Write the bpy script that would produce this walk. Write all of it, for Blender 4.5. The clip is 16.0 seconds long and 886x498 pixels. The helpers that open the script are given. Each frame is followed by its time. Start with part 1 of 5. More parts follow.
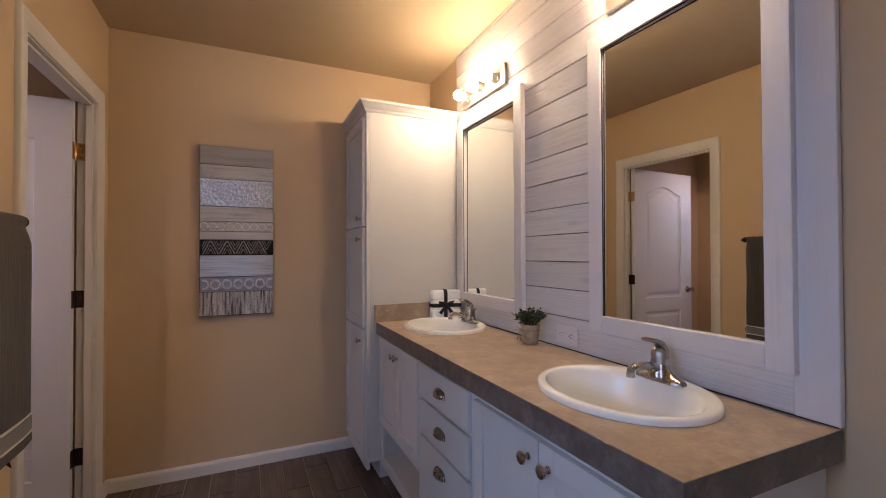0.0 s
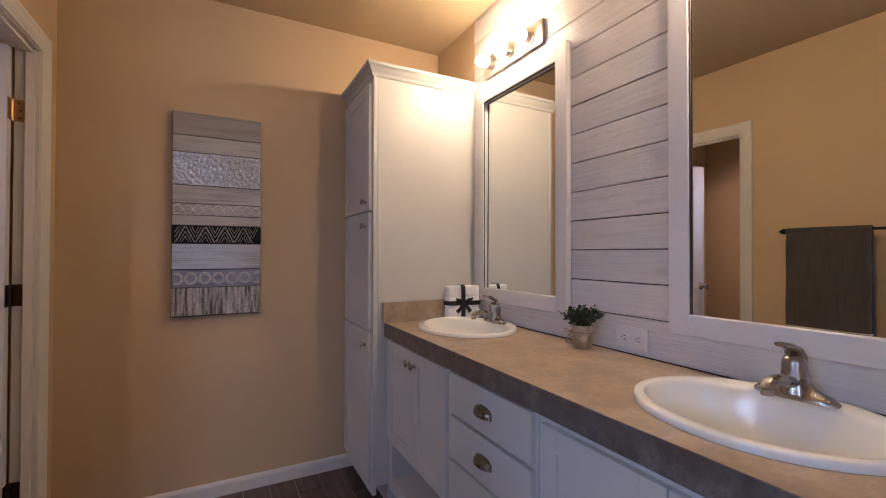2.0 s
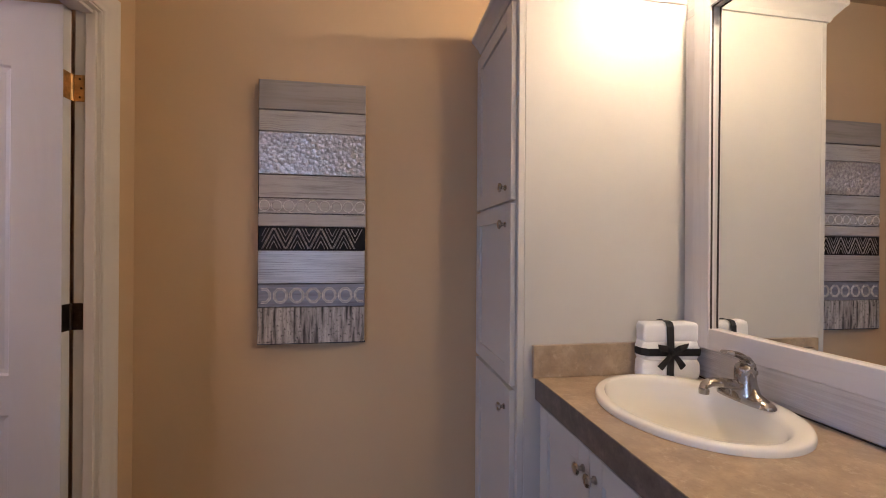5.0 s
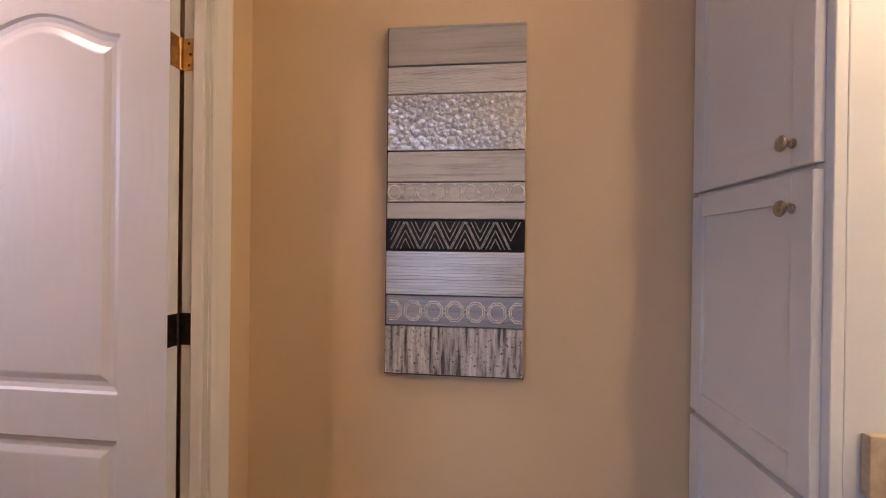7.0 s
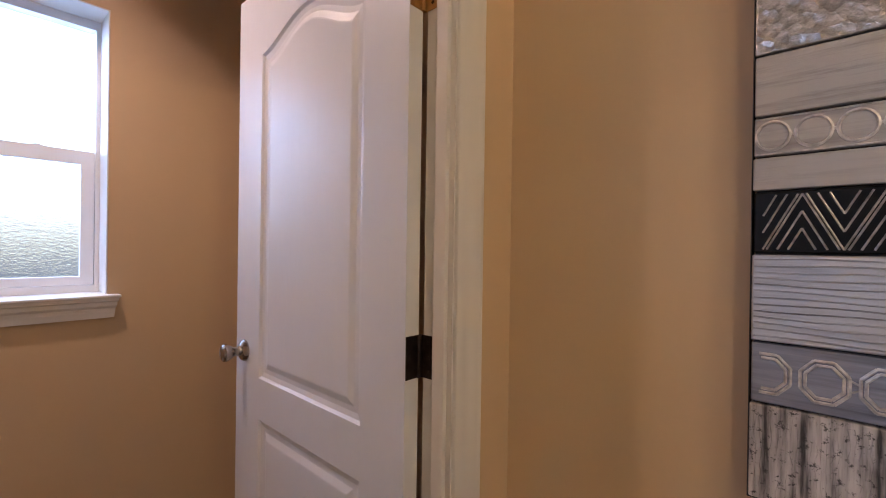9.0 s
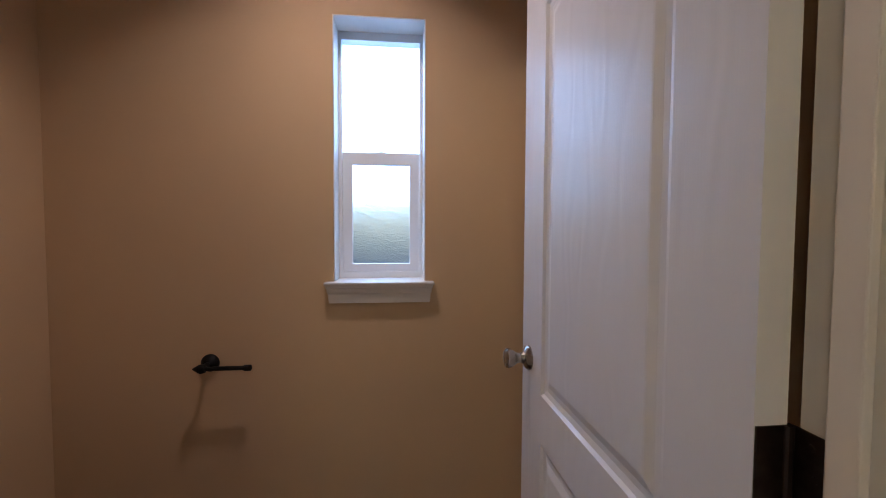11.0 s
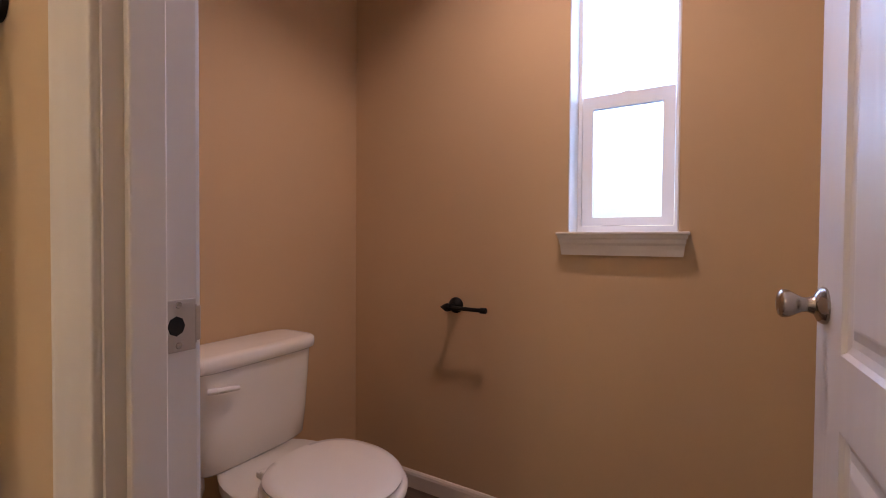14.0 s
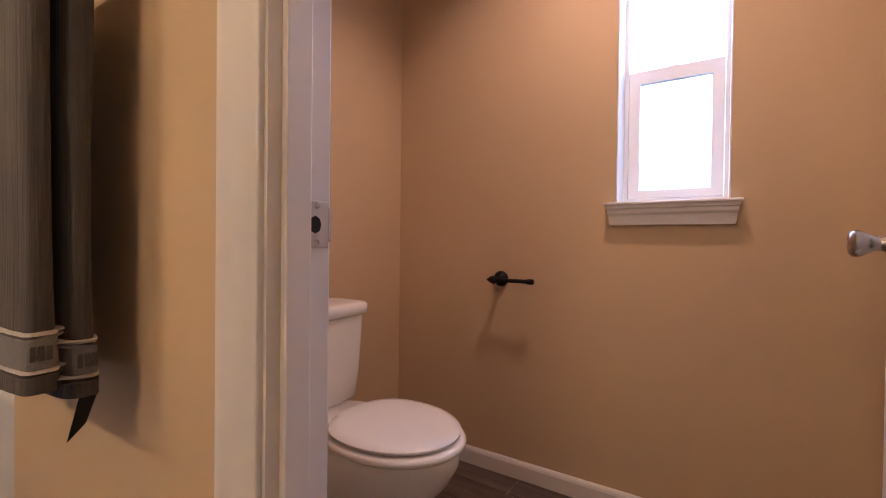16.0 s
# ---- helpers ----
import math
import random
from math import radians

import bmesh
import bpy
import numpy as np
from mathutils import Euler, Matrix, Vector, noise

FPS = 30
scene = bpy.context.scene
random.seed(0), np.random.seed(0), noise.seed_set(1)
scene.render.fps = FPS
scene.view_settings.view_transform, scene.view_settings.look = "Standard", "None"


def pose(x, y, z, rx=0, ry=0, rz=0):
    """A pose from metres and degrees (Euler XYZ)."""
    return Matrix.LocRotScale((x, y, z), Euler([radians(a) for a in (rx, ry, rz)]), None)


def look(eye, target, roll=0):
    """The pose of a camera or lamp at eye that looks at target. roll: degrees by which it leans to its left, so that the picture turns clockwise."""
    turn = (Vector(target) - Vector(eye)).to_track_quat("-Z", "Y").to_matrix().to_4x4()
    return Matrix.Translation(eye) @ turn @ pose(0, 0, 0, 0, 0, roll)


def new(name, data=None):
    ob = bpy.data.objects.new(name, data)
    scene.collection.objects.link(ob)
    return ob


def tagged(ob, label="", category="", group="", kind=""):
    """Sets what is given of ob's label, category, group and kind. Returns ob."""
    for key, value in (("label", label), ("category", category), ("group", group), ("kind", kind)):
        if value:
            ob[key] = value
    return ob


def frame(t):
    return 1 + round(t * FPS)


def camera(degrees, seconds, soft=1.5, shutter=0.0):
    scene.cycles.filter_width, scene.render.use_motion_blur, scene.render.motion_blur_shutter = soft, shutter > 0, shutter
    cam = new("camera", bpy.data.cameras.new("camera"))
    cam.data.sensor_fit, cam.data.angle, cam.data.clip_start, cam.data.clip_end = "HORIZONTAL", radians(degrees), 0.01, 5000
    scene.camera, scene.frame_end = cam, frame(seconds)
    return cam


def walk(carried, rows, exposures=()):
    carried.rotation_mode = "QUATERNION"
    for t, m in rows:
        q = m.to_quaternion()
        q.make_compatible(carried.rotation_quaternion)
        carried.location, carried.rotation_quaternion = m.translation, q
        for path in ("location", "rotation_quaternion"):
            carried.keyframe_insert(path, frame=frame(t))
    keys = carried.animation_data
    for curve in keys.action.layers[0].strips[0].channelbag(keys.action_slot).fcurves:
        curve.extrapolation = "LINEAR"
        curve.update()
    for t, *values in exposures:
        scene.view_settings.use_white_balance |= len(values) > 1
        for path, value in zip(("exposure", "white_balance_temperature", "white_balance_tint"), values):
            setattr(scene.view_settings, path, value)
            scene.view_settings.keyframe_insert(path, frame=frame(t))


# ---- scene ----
cam = camera(92.3, 16.0, soft=1.0)
PATH = [
    (0, (-0.061, 0.183, 1.238), (0.77, 2.002, 1.264), -0.2),
    (0.5, (-0.14, 0.249, 1.209), (0.791, 2.019, 1.24), -0.4),
    (1, (-0.162, 0.343, 1.189), (0.792, 2.1, 1.218), -0.2),
    (1.5, (-0.152, 0.442, 1.192), (0.799, 2.201, 1.216), 0.0),
    (2, (-0.113, 0.564, 1.192), (0.818, 2.334, 1.215), 0.1),
    (2.5, (-0.062, 0.669, 1.205), (0.81, 2.469, 1.223), 0.2),
    (3, (-0.031, 0.777, 1.216), (0.743, 2.622, 1.226), 0.2),
    (3.2, (-0.001, 0.824, 1.215), (0.712, 2.693, 1.225), 0.5),
    (5.3, (0.1, 1.336, 1.25), (0.368, 3.318, 1.245), 0.4),
    (5.5, (0.084, 1.377, 1.251), (0.308, 3.364, 1.239), 0.5),
    (6, (0.055, 1.501, 1.25), (0.157, 3.498, 1.238), 0.6),
    (6.5, (0.014, 1.608, 1.251), (-0.004, 3.608, 1.246), 0.6),
    (7, (-0.019, 1.737, 1.249), (-0.241, 3.724, 1.242), 0.7),
    (7.5, (-0.057, 1.832, 1.274), (-0.606, 3.755, 1.249), 0.8),
    (8, (-0.108, 1.939, 1.256), (-0.999, 3.729, 1.227), 0.9),
    (8.5, (-0.169, 2.067, 1.251), (-1.348, 3.682, 1.239), 0.9),
    (9, (-0.232, 2.163, 1.241), (-1.568, 3.651, 1.235), 0.8),
    (9.5, (-0.284, 2.239, 1.263), (-1.781, 3.565, 1.235), 1.2),
    (10, (-0.342, 2.3, 1.262), (-2.13, 3.195, 1.213), 0.8),
    (12.3, (-0.540, 2.428, 1.226), (-2.512, 2.106, 1.15), 0.5),
    (12.5, (-0.547, 2.439, 1.215), (-2.500, 2.014, 1.154), 0.6),
    (13, (-0.554, 2.453, 1.172), (-2.441, 1.794, 1.112), 0.6),
    (13.5, (-0.556, 2.478, 1.1), (-2.347, 1.59, 1.047), 0.4),
    (14, (-0.549, 2.511, 1.038), (-2.274, 1.5, 0.999), 0.4),
    (14.5, (-0.534, 2.543, 1.005), (-2.227, 1.479, 0.979), 0.4),
    (15, (-0.507, 2.539, 0.966), (-2.196, 1.466, 0.935), 0.5),
    (15.5, (-0.476, 2.503, 0.932), (-2.16, 1.425, 0.903), 0.7),
    (16, (-0.449, 2.441, 0.922), (-2.131, 1.359, 0.898), 0.7),
]
EXPOSURES = [(0.0, 0.16, 6250, 27), (3.0, 0.15, 6300, 28), (5.5, 0.54, 6200, 27), (6.0, 0.70, 6450, 30), (6.5, 0.79, 6700, 33), (7.0, 0.94, 6600, 29), (7.5, 1.08, 6400, 26), (8.0, 1.15, 6350, 24), (8.5, 0.84, 6400, 23), (9.0, 0.61, 6300, 23), (9.5, 0.65, 6300, 24), (10.0, 0.10, 6050, 19), (12.5, 0.25, 5650, 12), (13.0, 0.28, 5830, 16), (13.5, 0.46, 6250, 25), (14.5, 0.66, 6550, 29), (15.5, 0.82, 6600, 31), (16.0, 0.98, 6700, 32)]
walk(cam, [(t, look(eye, target, roll)) for t, eye, target, roll in PATH], exposures=EXPOSURES)

# ---- light ----
world = bpy.data.worlds.new("sky_world")
scene.world = world
world.use_nodes = True
wn = world.node_tree.nodes
sky = wn.new("ShaderNodeTexSky")
sky.sky_type, sky.sun_disc = "NISHITA", False
sky.sun_elevation, sky.sun_rotation = radians(28), radians(80)
wn["Background"].inputs[1].default_value = 0.15
world.node_tree.links.new(sky.outputs[0], wn["Background"].inputs[0])


def sky_lamp(name, at, target, sx, sy, watts, colour):
    d = bpy.data.lights.new(name, "AREA")
    d.shape, d.size, d.size_y, d.energy, d.color = "RECTANGLE", sx, sy, watts, colour
    ob = new(name, d)
    ob.matrix_world = look(at, target)
    return ob


DAY = (0.42, 0.64, 1.0)
sky_lamp("skylight", (-2.75, 2.31, 2.17), (-1.6, 2.31, 1.57), 1.5, 1.6, 40, DAY)
# Lamp beyond the unseen tub window, added to brighten the vanity side.
sky_lamp("skylight", (-2.75, 0.35, 2.2), (-1.6, 0.35, 1.35), 1.6, 1.1, 72, DAY)
# Lamp outside the back wall's opening, added to light the end wall.
sky_lamp("skylight", (-1.32, -1.95, 1.90), (-0.20, 2.9, 0.80), 0.8, 1.1, 38, DAY)
sun_data = bpy.data.lights.new("sun", "SUN")
sun_data.energy, sun_data.angle, sun_data.color = 0.7, radians(10), (1.0, 0.95, 0.88)
new("sun", sun_data).matrix_world = look((8, 3, 6), (0, 0, 0))
BULB = 165.0        # radiance of a vanity bulb
BULB_TINT = (1.0, 0.83, 0.51)
FLUSH_TINT = (1.0, 0.76, 0.64)
flush_data = bpy.data.lights.new("downlight", "AREA")
flush_data.shape, flush_data.size, flush_data.size_y, flush_data.energy, flush_data.color = "RECTANGLE", 0.10, 0.03, 6.2, FLUSH_TINT
new("downlight", flush_data).matrix_world = pose(-1.53, 2.17, 2.440 - 0.032)

# ---- materials ----


def node_mat(name):
    m = bpy.data.materials.new(name)
    m.use_nodes = True
    return m, m.node_tree.nodes, m.node_tree.links, m.node_tree.nodes["Principled BSDF"]


def coords(n, l, scale=(1, 1, 1), kind="Object"):
    tc, mp = n.new("ShaderNodeTexCoord"), n.new("ShaderNodeMapping")
    mp.inputs["Scale"].default_value = scale
    l.new(tc.outputs[kind], mp.inputs[0])
    return mp.outputs[0]


def noise_tex(n, l, vec, scale, detail=4, rough=0.55):
    t = n.new("ShaderNodeTexNoise")
    t.inputs["Scale"].default_value, t.inputs["Detail"].default_value, t.inputs["Roughness"].default_value = scale, detail, rough
    l.new(vec, t.inputs["Vector"])
    return t.outputs["Fac"]


def ramp(n, l, fac, stops):
    r = n.new("ShaderNodeValToRGB")
    els = r.color_ramp.elements
    while len(els) < len(stops):
        els.new(0.5)
    for e, (p, c) in zip(els, stops):
        e.position, e.color = p, (*c, 1)
    l.new(fac, r.inputs[0])
    return r.outputs[0]


def mix_rgb(n, l, a, b, fac, mode="MIX"):
    m = n.new("ShaderNodeMix")
    m.data_type, m.blend_type = "RGBA", mode
    for sock, v in ((m.inputs[0], fac), (m.inputs[6], a), (m.inputs[7], b)):
        if isinstance(v, (int, float)):
            sock.default_value = v
        elif isinstance(v, tuple):
            sock.default_value = (*v, 1)
        else:
            l.new(v, sock)
    return m.outputs[2]


def bump(n, l, p, height, strength, dist=0.002):
    b = n.new("ShaderNodeBump")
    b.inputs["Strength"].default_value, b.inputs["Distance"].default_value = strength, dist
    l.new(height, b.inputs["Height"])
    l.new(b.outputs[0], p.inputs["Normal"])


def shade(c, k):
    return tuple(min(1.0, v * k) for v in c)


def plain(name, colour, rough=0.5, metal=0.0, var=0.06, scale=3.0, grain=400.0, relief=0.05, coat=0.0, stretch=(1, 1, 1)):
    """Paint, metal, plastic: broad variation, fine grain, relief."""
    m, n, l, p = node_mat(name)
    v = coords(n, l, stretch)
    broad = noise_tex(n, l, v, scale, 3)
    fine = noise_tex(n, l, v, grain, 2)
    l.new(ramp(n, l, broad, [(0.3, shade(colour, 1 - var)), (0.7, shade(colour, 1 + var))]), p.inputs["Base Color"])
    r = n.new("ShaderNodeMapRange")
    r.inputs[3].default_value, r.inputs[4].default_value = max(0.02, rough - 0.06), min(1, rough + 0.06)
    l.new(broad, r.inputs[0])
    l.new(r.outputs[0], p.inputs["Roughness"])
    p.inputs["Metallic"].default_value = metal
    p.inputs["Coat Weight"].default_value = coat
    if relief:
        bump(n, l, p, fine, relief, 0.001)
    return m


def grainy(name, light, dark, axis, rough=0.6, relief=0.35, rings=26.0, density=0.5, gloss_metal=0.0, fine=30):
    """Wood that is washed with paint: streaks along one axis, knots, object-wise change."""
    m, n, l, p = node_mat(name)
    st = [fine, fine, fine]
    st["xyz".index(axis)] = 1.6
    info = n.new("ShaderNodeObjectInfo")
    tc = n.new("ShaderNodeTexCoord")
    add = n.new("ShaderNodeVectorMath")
    add.operation = "MULTIPLY_ADD"
    l.new(info.outputs["Random"], add.inputs[0])
    add.inputs[1].default_value = (7, 9, 5)
    l.new(tc.outputs["Object"], add.inputs[2])
    mp = n.new("ShaderNodeMapping")
    mp.inputs["Scale"].default_value = st
    l.new(add.outputs[0], mp.inputs[0])
    streak = noise_tex(n, l, mp.outputs[0], 1.6, 8, 0.68)
    broad = noise_tex(n, l, add.outputs[0], 3.2, 3)
    mp2 = n.new("ShaderNodeMapping")
    st2 = [14, 14, 14]
    st2["xyz".index(axis)] = 4.5
    mp2.inputs["Scale"].default_value = st2
    l.new(add.outputs[0], mp2.inputs[0])
    knots = n.new("ShaderNodeTexVoronoi")
    knots.inputs["Scale"].default_value = 0.55
    l.new(mp2.outputs[0], knots.inputs["Vector"])
    base = ramp(n, l, streak, [(density - 0.14, dark), (density + 0.06, light)])
    base = mix_rgb(n, l, base, light, ramp(n, l, broad, [(0.35, (0, 0, 0)), (0.65, (0.75, 0.75, 0.75))]))
    base = mix_rgb(n, l, base, shade(dark, 0.8), ramp(n, l, knots.outputs["Distance"], [(0.0, (0.55, 0.55, 0.55)), (0.11, (0, 0, 0))]))
    tone = ramp(n, l, info.outputs["Random"], [(0.0, (0.90, 0.90, 0.90)), (1.0, (1, 1, 1))])
    l.new(mix_rgb(n, l, base, tone, 1.0, "MULTIPLY"), p.inputs["Base Color"])
    p.inputs["Roughness"].default_value = rough
    p.inputs["Metallic"].default_value = gloss_metal
    bump(n, l, p, streak, relief, 0.003)
    return m


def embossed(name, colour):
    """Moulded door skin: painted, with a pressed oak grain of long cathedral arches."""
    m, n, l, p = node_mat(name)
    warp = noise_tex(n, l, coords(n, l, (5.5, 5.5, 1.5)), 1.0, 2, 0.5)
    rings = n.new("ShaderNodeMath")
    rings.operation = "MULTIPLY"
    rings.inputs[1].default_value = 62.0
    l.new(warp, rings.inputs[0])
    wave = n.new("ShaderNodeMath")
    wave.operation = "SINE"
    l.new(rings.outputs[0], wave.inputs[0])
    pores = noise_tex(n, l, coords(n, l, (420, 420, 12)), 1.0, 3, 0.6)
    high = mix_rgb(n, l, wave.outputs[0], pores, 0.4)
    broad = noise_tex(n, l, coords(n, l), 3.0, 3)
    l.new(ramp(n, l, broad, [(0.3, shade(colour, 0.97)), (0.7, shade(colour, 1.02))]), p.inputs["Base Color"])
    p.inputs["Roughness"].default_value = 0.33
    bump(n, l, p, high, 0.2, 0.0014)
    return m


TAN = (0.585, 0.420, 0.252)
M_WALL = plain("tan_wall_paint", TAN, 0.75, var=0.035, scale=1.3, grain=260, relief=0.10)
M_CEIL = plain("tan_ceiling_paint", (0.48, 0.36, 0.222), 0.85, var=0.03, scale=1.1, grain=180, relief=0.12)
M_TRIM = plain("white_trim_paint", (0.70, 0.66, 0.605), 0.5, var=0.03, scale=5, grain=120, relief=0.015)
M_CAB = plain("white_cabinet_paint", (0.58, 0.565, 0.53), 0.42, var=0.025, scale=4, grain=150, relief=0.04)
M_CABIN = plain("pale_cabinet_inside", (0.62, 0.58, 0.52), 0.6, var=0.04, scale=6)
M_DOOR = embossed("white_door_paint", (0.70, 0.69, 0.68))
M_SHIP = grainy("whitewashed_boards", (0.67, 0.64, 0.62), (0.54, 0.495, 0.48), "y", rough=0.5, relief=0.9, density=0.50, fine=90)
M_SHIPV = grainy("whitewashed_trim", (0.69, 0.66, 0.65), (0.58, 0.535, 0.52), "z", rough=0.5, relief=0.25, density=0.42)
M_SHIPH = grainy("whitewashed_rail", (0.69, 0.66, 0.65), (0.58, 0.535, 0.52), "y", rough=0.5, relief=0.25, density=0.42)
M_DARKGAP = plain("dark_gap", (0.055, 0.040, 0.034), 0.9)
M_PORC = plain("white_porcelain", (0.80, 0.785, 0.73), 0.20, var=0.015, scale=3, relief=0.0)
M_NICKEL = plain("brushed_nickel", (0.42, 0.385, 0.345), 0.27, 1.0, var=0.06, scale=20, grain=600, relief=0.03)
M_PLATE = plain("satin_nickel_plate", (0.50, 0.455, 0.40), 0.40, 1.0, var=0.05, scale=20, grain=600, relief=0.03)
M_BRONZE = plain("dark_bronze_hinge", (0.075, 0.055, 0.045), 0.42, 1.0, var=0.2, scale=60)
M_BRASS = plain("aged_brass_hinge", (0.46, 0.30, 0.14), 0.33, 1.0, var=0.2, scale=60)
M_BLACK = plain("black_iron", (0.007, 0.0065, 0.0065), 0.5, 0.0, var=0.1, scale=30)
M_BLACK.node_tree.nodes["Principled BSDF"].inputs["Specular IOR Level"].default_value = 0.2
M_HOLE = plain("dark_hole", (0.008, 0.007, 0.006), 0.9)
M_PLASTIC = plain("white_plastic", (0.68, 0.66, 0.64), 0.3, var=0.02)
M_VINYL = plain("white_vinyl", (0.80, 0.82, 0.84), 0.35, var=0.02)
M_GROUT = plain("grey_grout", (0.42, 0.37, 0.32), 0.9, var=0.12, scale=30)
M_RIBBON = plain("black_ribbon", (0.006, 0.006, 0.007), 0.7, var=0.1, scale=40)
M_TWINE = plain("jute_twine", (0.42, 0.30, 0.17), 0.9, var=0.2, scale=200)
M_SOIL = plain("dark_soil", (0.03, 0.022, 0.016), 0.95, var=0.3, scale=80)
M_ACRYL = plain("white_acrylic", (0.78, 0.77, 0.74), 0.2, var=0.02)
M_GRASS = plain("dull_grass", (0.075, 0.085, 0.065), 0.95, var=0.3, scale=2)
M_BARK = plain("brown_bark", (0.10, 0.075, 0.055), 0.9, var=0.3, scale=12, grain=60, relief=0.4)
M_NEEDLE = plain("blue_green_needles", (0.035, 0.055, 0.055), 0.7, var=0.3, scale=6)
M_FENCE = plain("blue_grey_fence_boards", (0.16, 0.22, 0.29), 0.85, var=0.15, scale=3)

m, n, l, p = node_mat("mirror_silver")
p.inputs["Base Color"].default_value = (0.86, 0.87, 0.85, 1)
p.inputs["Metallic"].default_value, p.inputs["Roughness"].default_value = 1.0, 0.0
M_MIRROR = m

m, n, l, p = node_mat("obscured_glass")
v = coords(n, l)
p.inputs["Base Color"].default_value = (0.95, 0.98, 1.0, 1)
p.inputs["Transmission Weight"].default_value, p.inputs["Roughness"].default_value, p.inputs["IOR"].default_value = 1.0, 0.20, 1.3
bump(n, l, p, noise_tex(n, l, v, 130, 3), 0.7, 0.004)
M_GLASS = m


def glow(name, tint, strength):
    m, n, l, p = node_mat(name)
    p.inputs["Base Color"].default_value = (0.9, 0.88, 0.84, 1)
    p.inputs["Emission Color"].default_value = (*tint, 1)
    p.inputs["Emission Strength"].default_value = strength
    return m


M_BULB = glow("lit_bulb_glass", BULB_TINT, BULB)
M_FLUSH = glow("lit_frosted_glass", FLUSH_TINT, 40.0)

# laminate worktop: stone print in tan and grey
m, n, l, p = node_mat("stone_print_laminate")
v = coords(n, l)
a = noise_tex(n, l, v, 13, 7, 0.7)
b = noise_tex(n, l, v, 75, 5, 0.72)
c = noise_tex(n, l, v, 4.5, 5, 0.7)
d = noise_tex(n, l, v, 34, 6, 0.75)
col = ramp(n, l, a, [(0.32, (0.28, 0.205, 0.138)), (0.50, (0.37, 0.275, 0.185)), (0.66, (0.46, 0.355, 0.245))])
col = mix_rgb(n, l, col, (0.20, 0.155, 0.125), ramp(n, l, b, [(0.54, (0, 0, 0)), (0.70, (0.45, 0.45, 0.45))]))
col = mix_rgb(n, l, col, (0.60, 0.49, 0.37), ramp(n, l, d, [(0.56, (0, 0, 0)), (0.68, (0.45, 0.45, 0.45))]))
col = mix_rgb(n, l, col, (0.29, 0.225, 0.17), ramp(n, l, c, [(0.52, (0, 0, 0)), (0.64, (0.5, 0.5, 0.5))]))
l.new(col, p.inputs["Base Color"])
p.inputs["Roughness"].default_value = 0.33
bump(n, l, p, b, 0.10, 0.001)
M_COUNTER = m

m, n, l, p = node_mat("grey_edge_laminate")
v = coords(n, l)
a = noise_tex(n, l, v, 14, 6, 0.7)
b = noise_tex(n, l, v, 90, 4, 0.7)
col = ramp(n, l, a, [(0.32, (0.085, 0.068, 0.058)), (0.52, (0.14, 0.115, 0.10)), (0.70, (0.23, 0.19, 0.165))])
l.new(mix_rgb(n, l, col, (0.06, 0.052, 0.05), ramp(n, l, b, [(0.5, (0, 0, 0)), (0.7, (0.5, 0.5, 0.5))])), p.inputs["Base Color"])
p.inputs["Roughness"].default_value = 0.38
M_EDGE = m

# wood-look floor tile
m, n, l, p = node_mat("dark_plank_tile")
info = n.new("ShaderNodeObjectInfo")
tc = n.new("ShaderNodeTexCoord")
add = n.new("ShaderNodeVectorMath")
add.operation = "MULTIPLY_ADD"
l.new(info.outputs["Random"], add.inputs[0])
add.inputs[1].default_value = (11, 23, 3)
l.new(tc.outputs["Object"], add.inputs[2])
mp = n.new("ShaderNodeMapping")
mp.inputs["Scale"].default_value = (34, 2.4, 8)
l.new(add.outputs[0], mp.inputs[0])
streak = noise_tex(n, l, mp.outputs[0], 1.0, 7, 0.65)
cloud = noise_tex(n, l, add.outputs[0], 7, 4)
col = ramp(n, l, streak, [(0.28, (0.052, 0.036, 0.028)), (0.52, (0.115, 0.082, 0.064)), (0.75, (0.21, 0.155, 0.122))])
col = mix_rgb(n, l, col, (0.17, 0.13, 0.105), ramp(n, l, cloud, [(0.5, (0, 0, 0)), (0.75, (0.5, 0.5, 0.5))]))
tone = ramp(n, l, info.outputs["Random"], [(0, (0.72, 0.72, 0.72)), (1, (1, 0.98, 0.96))])
l.new(mix_rgb(n, l, col, tone, 1.0, "MULTIPLY"), p.inputs["Base Color"])
p.inputs["Roughness"].default_value = 0.42
bump(n, l, p, streak, 0.25, 0.002)
M_TILE = m


def cloth(name, colour, rib, low=0.72, high=1.2, deep=0.8, relief=0.9):
    """Terry or ribbed towelling: ribs along z and a fuzzy weave."""
    m, n, l, p = node_mat(name)
    v = coords(n, l)
    weave = noise_tex(n, l, v, 420, 3, 0.7)
    patch = noise_tex(n, l, v, 9, 4)
    mp = n.new("ShaderNodeMapping")
    mp.inputs["Scale"].default_value = (90, 90, 3)
    l.new(v, mp.inputs[0])
    line = noise_tex(n, l, mp.outputs[0], 2.2, 3)
    f = mix_rgb(n, l, weave, line, rib)
    col = ramp(n, l, f, [(0.3, shade(colour, low)), (0.7, shade(colour, high))])
    l.new(mix_rgb(n, l, col, shade(colour, deep), ramp(n, l, patch, [(0.4, (0, 0, 0)), (0.7, (0.5, 0.5, 0.5))])), p.inputs["Base Color"])
    p.inputs["Roughness"].default_value = 0.95
    p.inputs["Sheen Weight"].default_value = 0.12
    bump(n, l, p, f, relief, 0.003)
    return m


